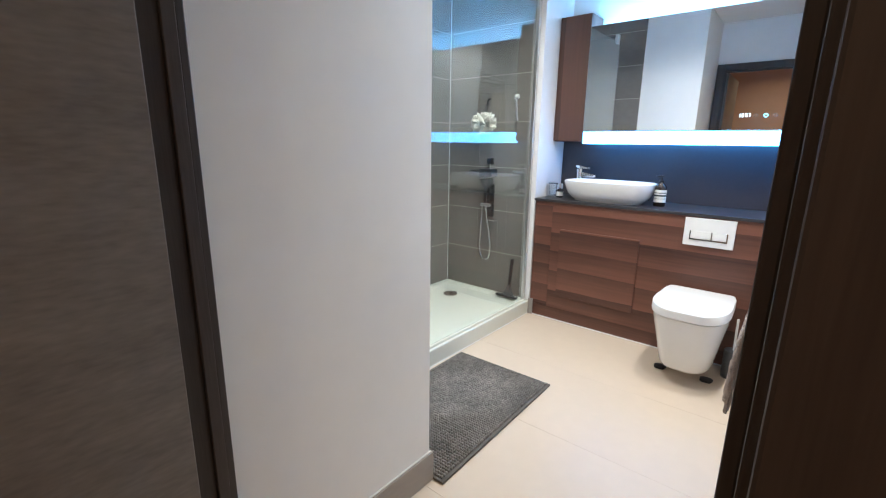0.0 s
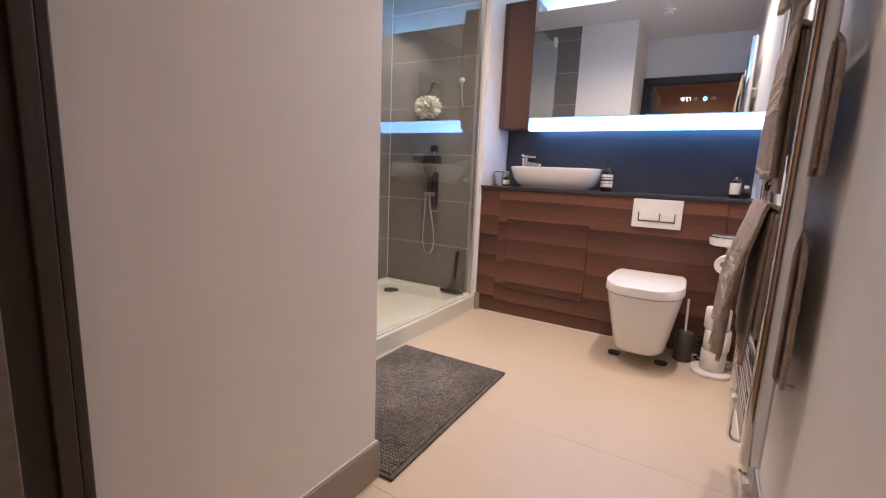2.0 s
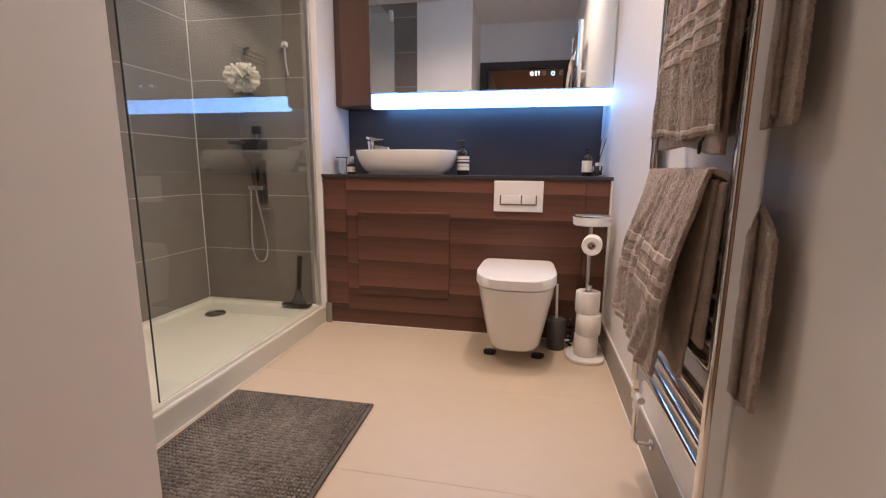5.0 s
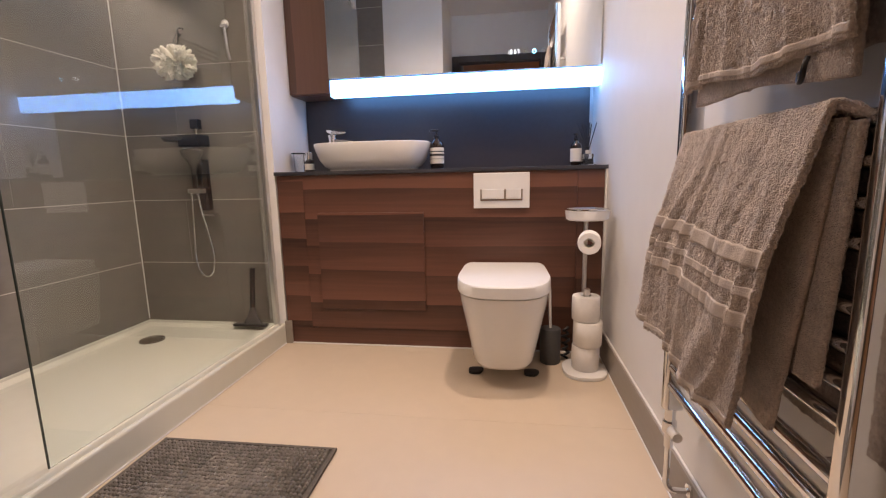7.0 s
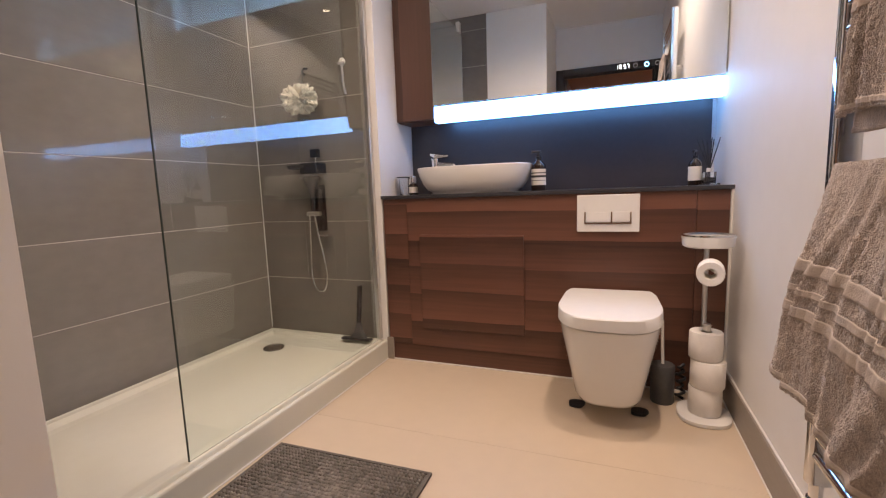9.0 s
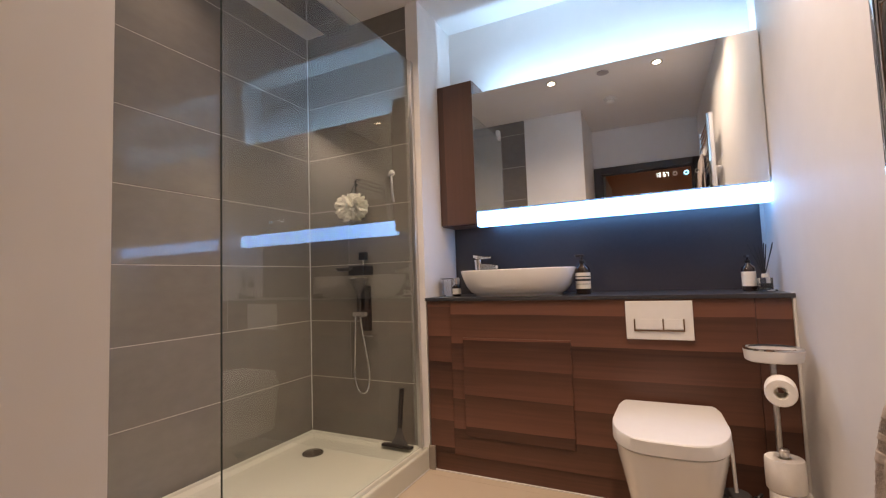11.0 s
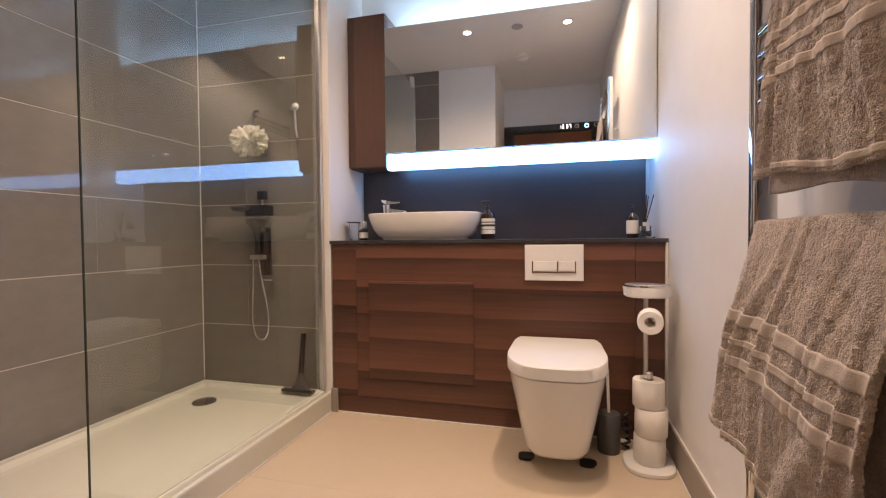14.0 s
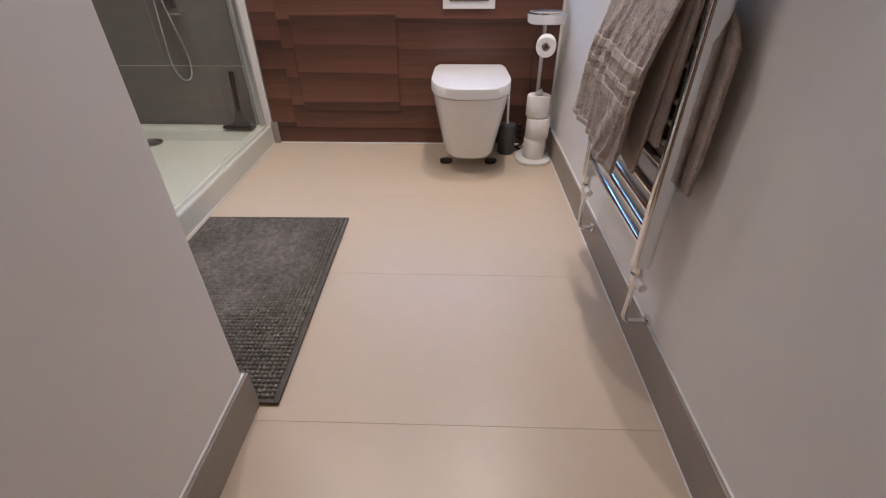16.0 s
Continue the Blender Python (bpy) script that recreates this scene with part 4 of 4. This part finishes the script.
part("outlet", box(0.020, 0.082, -0.060, -0.0105, 0.712, 0.722, 0.003), CHROME, t)
t = thing("soap_dish", -2.17, SHY - 0.062, 1.10, "smoky oval soap dish fixed beside the shower mixer", "soap dish")
part("dish", loft([superoval(0, 0, z, rx, ry, 2.2) for z, rx, ry in ((0.0, 0.045, 0.030), (0.004, 0.075, 0.052), (0.022, 0.088, 0.060), (0.022, 0.083, 0.056), (0.008, 0.070, 0.047), (0.006, 0.03, 0.02))]), DARK_GREY, t, smooth=True)

t = thing("bath_puff", -2.125, SHY - 0.085, 1.485, "cream nylon bath puff hanging from a black hook", "bath puff")
rnd = random.Random(3)
bm = bmesh.new()
for k in range(46):
    d = Vector((rnd.gauss(0, 1), rnd.gauss(0, 1), rnd.gauss(0, 1))).normalized()
    c = Vector((d.x * 0.050, d.y * 0.030, d.z * 0.036))
    size, waves, ph = rnd.uniform(0.038, 0.056), rnd.choice((5, 6, 7)), rnd.uniform(0, 6.28)
    tilt = d.orthogonal().normalized()
    other = d.cross(tilt)
    rings = []
    for m in range(6):
        f = m / 5
        rings.append([bm.verts.new(c + (tilt * math.cos(q) + other * math.sin(q)) * size * (0.12 + 0.62 * f) + d * size * (0.75 * f ** 1.5 + 0.30 * f * math.sin(waves * q + ph + f))) for q in (2 * math.pi * i / 42 for i in range(42))])
    for inner, outer_ring in zip(rings, rings[1:]):
        for i in range(42):
            bm.faces.new((inner[i], inner[(i + 1) % 42], outer_ring[(i + 1) % 42], outer_ring[i]))
ruffle = part("mesh_ruffle", bm, SPONGE, t, smooth=True)
skin = ruffle.modifiers.new("thickness", "SOLIDIFY")
skin.thickness = 0.0012
part("cord", tube(smooth_line([(0, 0, 0.04), (-0.012, 0.02, 0.10), (0.0, 0.045, 0.155), (0.013, 0.02, 0.10), (0.004, 0, 0.04)], 6), 0.003, 8), BLACK, t, "black hanging cord", True)
part("hook", tube(smooth_line([(0, 0.0845, 0.185), (0, 0.05, 0.175), (0, 0.042, 0.155), (0, 0.05, 0.142), (0, 0.06, 0.150)], 5), 0.006, 10), BLACK, t, "black wall hook", True)

t = thing("razor", -1.885, SHY - 0.012, 1.60, "pale razor hanging on a small suction hook", "razor")
part("suction_hook", lathe([(0.020, 0.0), (0.022, 0.004), (0.010, 0.014)], 20), PLASTIC, t, smooth=True).matrix_basis = pose(0, 0.0115, 0.075, 90, 0, 0)
part("head", box(-0.020, 0.020, -0.012, 0.004, 0.055, 0.072, 0.005), GREY_PLASTIC, t)
part("handle", tube(smooth_line([(0.004, -0.004, 0.055), (0.010, -0.010, 0.0), (0.012, -0.008, -0.055), (0.020, -0.004, -0.10)], 5), 0.007, 12), GREY_PLASTIC, t, smooth=True)

t = thing("shower_squeegee", -1.835, 2.715, TR_H, "dark squeegee standing in the shower corner", "squeegee")
part("blade", box(-0.105, 0.085, -0.022, 0.012, 0.0005, 0.014, 0.003), BLACK, t)
part("neck", loft([superoval(0.0, 0, 0.0145, 0.055, 0.014, 2.5, 24), superoval(0.0, 0.004, 0.05, 0.030, 0.013, 2.5, 24), superoval(0.0, 0.010, 0.10, 0.014, 0.012, 2.2, 24)]), DARK_GREY, t, smooth=True)
part("handle", tube(smooth_line([(0, 0.010, 0.10), (0, 0.022, 0.18), (-0.002, 0.035, 0.25), (-0.002, 0.045, 0.31)], 6), 0.0145, 14), BLACK, t, smooth=True)

# ---- tiles last ----
def slab_mesh(name, w, h, depth, bevel, mat):
    bm = box(-w / 2, w / 2, -depth, 0, 0, h)
    bmesh.ops.bevel(bm, geom=[e for e in bm.edges if all(abs(v.co.y + depth) < 1e-6 for v in e.verts)], offset=bevel, segments=1, affect="EDGES")
    me = bpy.data.meshes.new(name)
    bmesh.ops.recalc_face_normals(bm, faces=bm.faces)
    bm.to_mesh(me)
    bm.free()
    me.materials.append(mat)
    return me


MESHES = {}


def tile_wall(parent, start, length, origin, turn, pitch, row0, top, joint=0.0038):
    """Rows of tiles along a wall; the wall frame runs along local x, its face towards local -y."""
    base = pose(*origin, 0, 0, turn)
    z, row = row0, 0
    while z < top - 0.01:
        z0, z1 = max(z, 0.10), min(z + 0.349, top)
        x = start - (pitch / 2 if row % 2 else 0.0)
        while x < length:
            a, b = max(x, 0.0), min(x + pitch, length)
            if b - a > 0.015:
                w, h = round(b - a - 0.0012, 4), round(z1 - z0 - joint, 4)
                key = (w, h)
                if key not in MESHES:
                    MESHES[key] = slab_mesh("tile", w, h, TILE_T, 0.0006, TILE)
                ob = new("tile", MESHES[key])
                ob.parent = parent
                ob.matrix_basis = base @ pose((a + b) / 2, 0, z0 + joint / 2)
            x += pitch
        z += 0.349
        row += 1


ROW0 = 0.446 - 0.349
tile_wall(wall_shower_west, -0.096, STUB_Y + 0.016 - PIER_Y, (LEFT - TILE_T, PIER_Y, 0), 90, TILE_PITCH, ROW0, CEIL)
tile_wall(wall_shower_north, -0.38, -1.752 - LEFT, (LEFT, STUB_Y + 0.016 + TILE_T, 0), 0, TILE_PITCH, ROW0, CEIL)
tile_wall(wall_shower_south, -0.30, -1.66 - LEFT, (-1.66, PIER_Y + 0.003, 0), 180, TILE_PITCH, ROW0, CEIL)

fl_mesh = {}
ys = [WALL_F + 0.0] + [0.845 + 0.625 * k for k in range(-1, 4)] + [STUB_Y + 0.05]
xs = [LEFT, -1.676, 0.0]
for x0, x1 in zip(xs, xs[1:]):
    for y0, y1 in zip(ys, ys[1:]):
        key = (round(x1 - x0, 3), round(y1 - y0, 3))
        if key not in fl_mesh:
            w, h = key[0] / 2 - 0.0004, key[1] / 2 - 0.0004
            bm = box(-w, w, -h, h, -0.004, 0.0)
            bmesh.ops.bevel(bm, geom=[e for e in bm.edges if all(abs(v.co.z) < 1e-6 for v in e.verts)], offset=0.0004, segments=1, affect="EDGES")
            me = bpy.data.meshes.new("tile")
            bmesh.ops.recalc_face_normals(bm, faces=bm.faces)
            bm.to_mesh(me)
            bm.free()
            me.materials.append(FLOOR)
            fl_mesh[key] = me
        ob = new("tile", fl_mesh[key])
        ob.parent = floor
        ob.location = ((x0 + x1) / 2, (y0 + y1) / 2, 0)
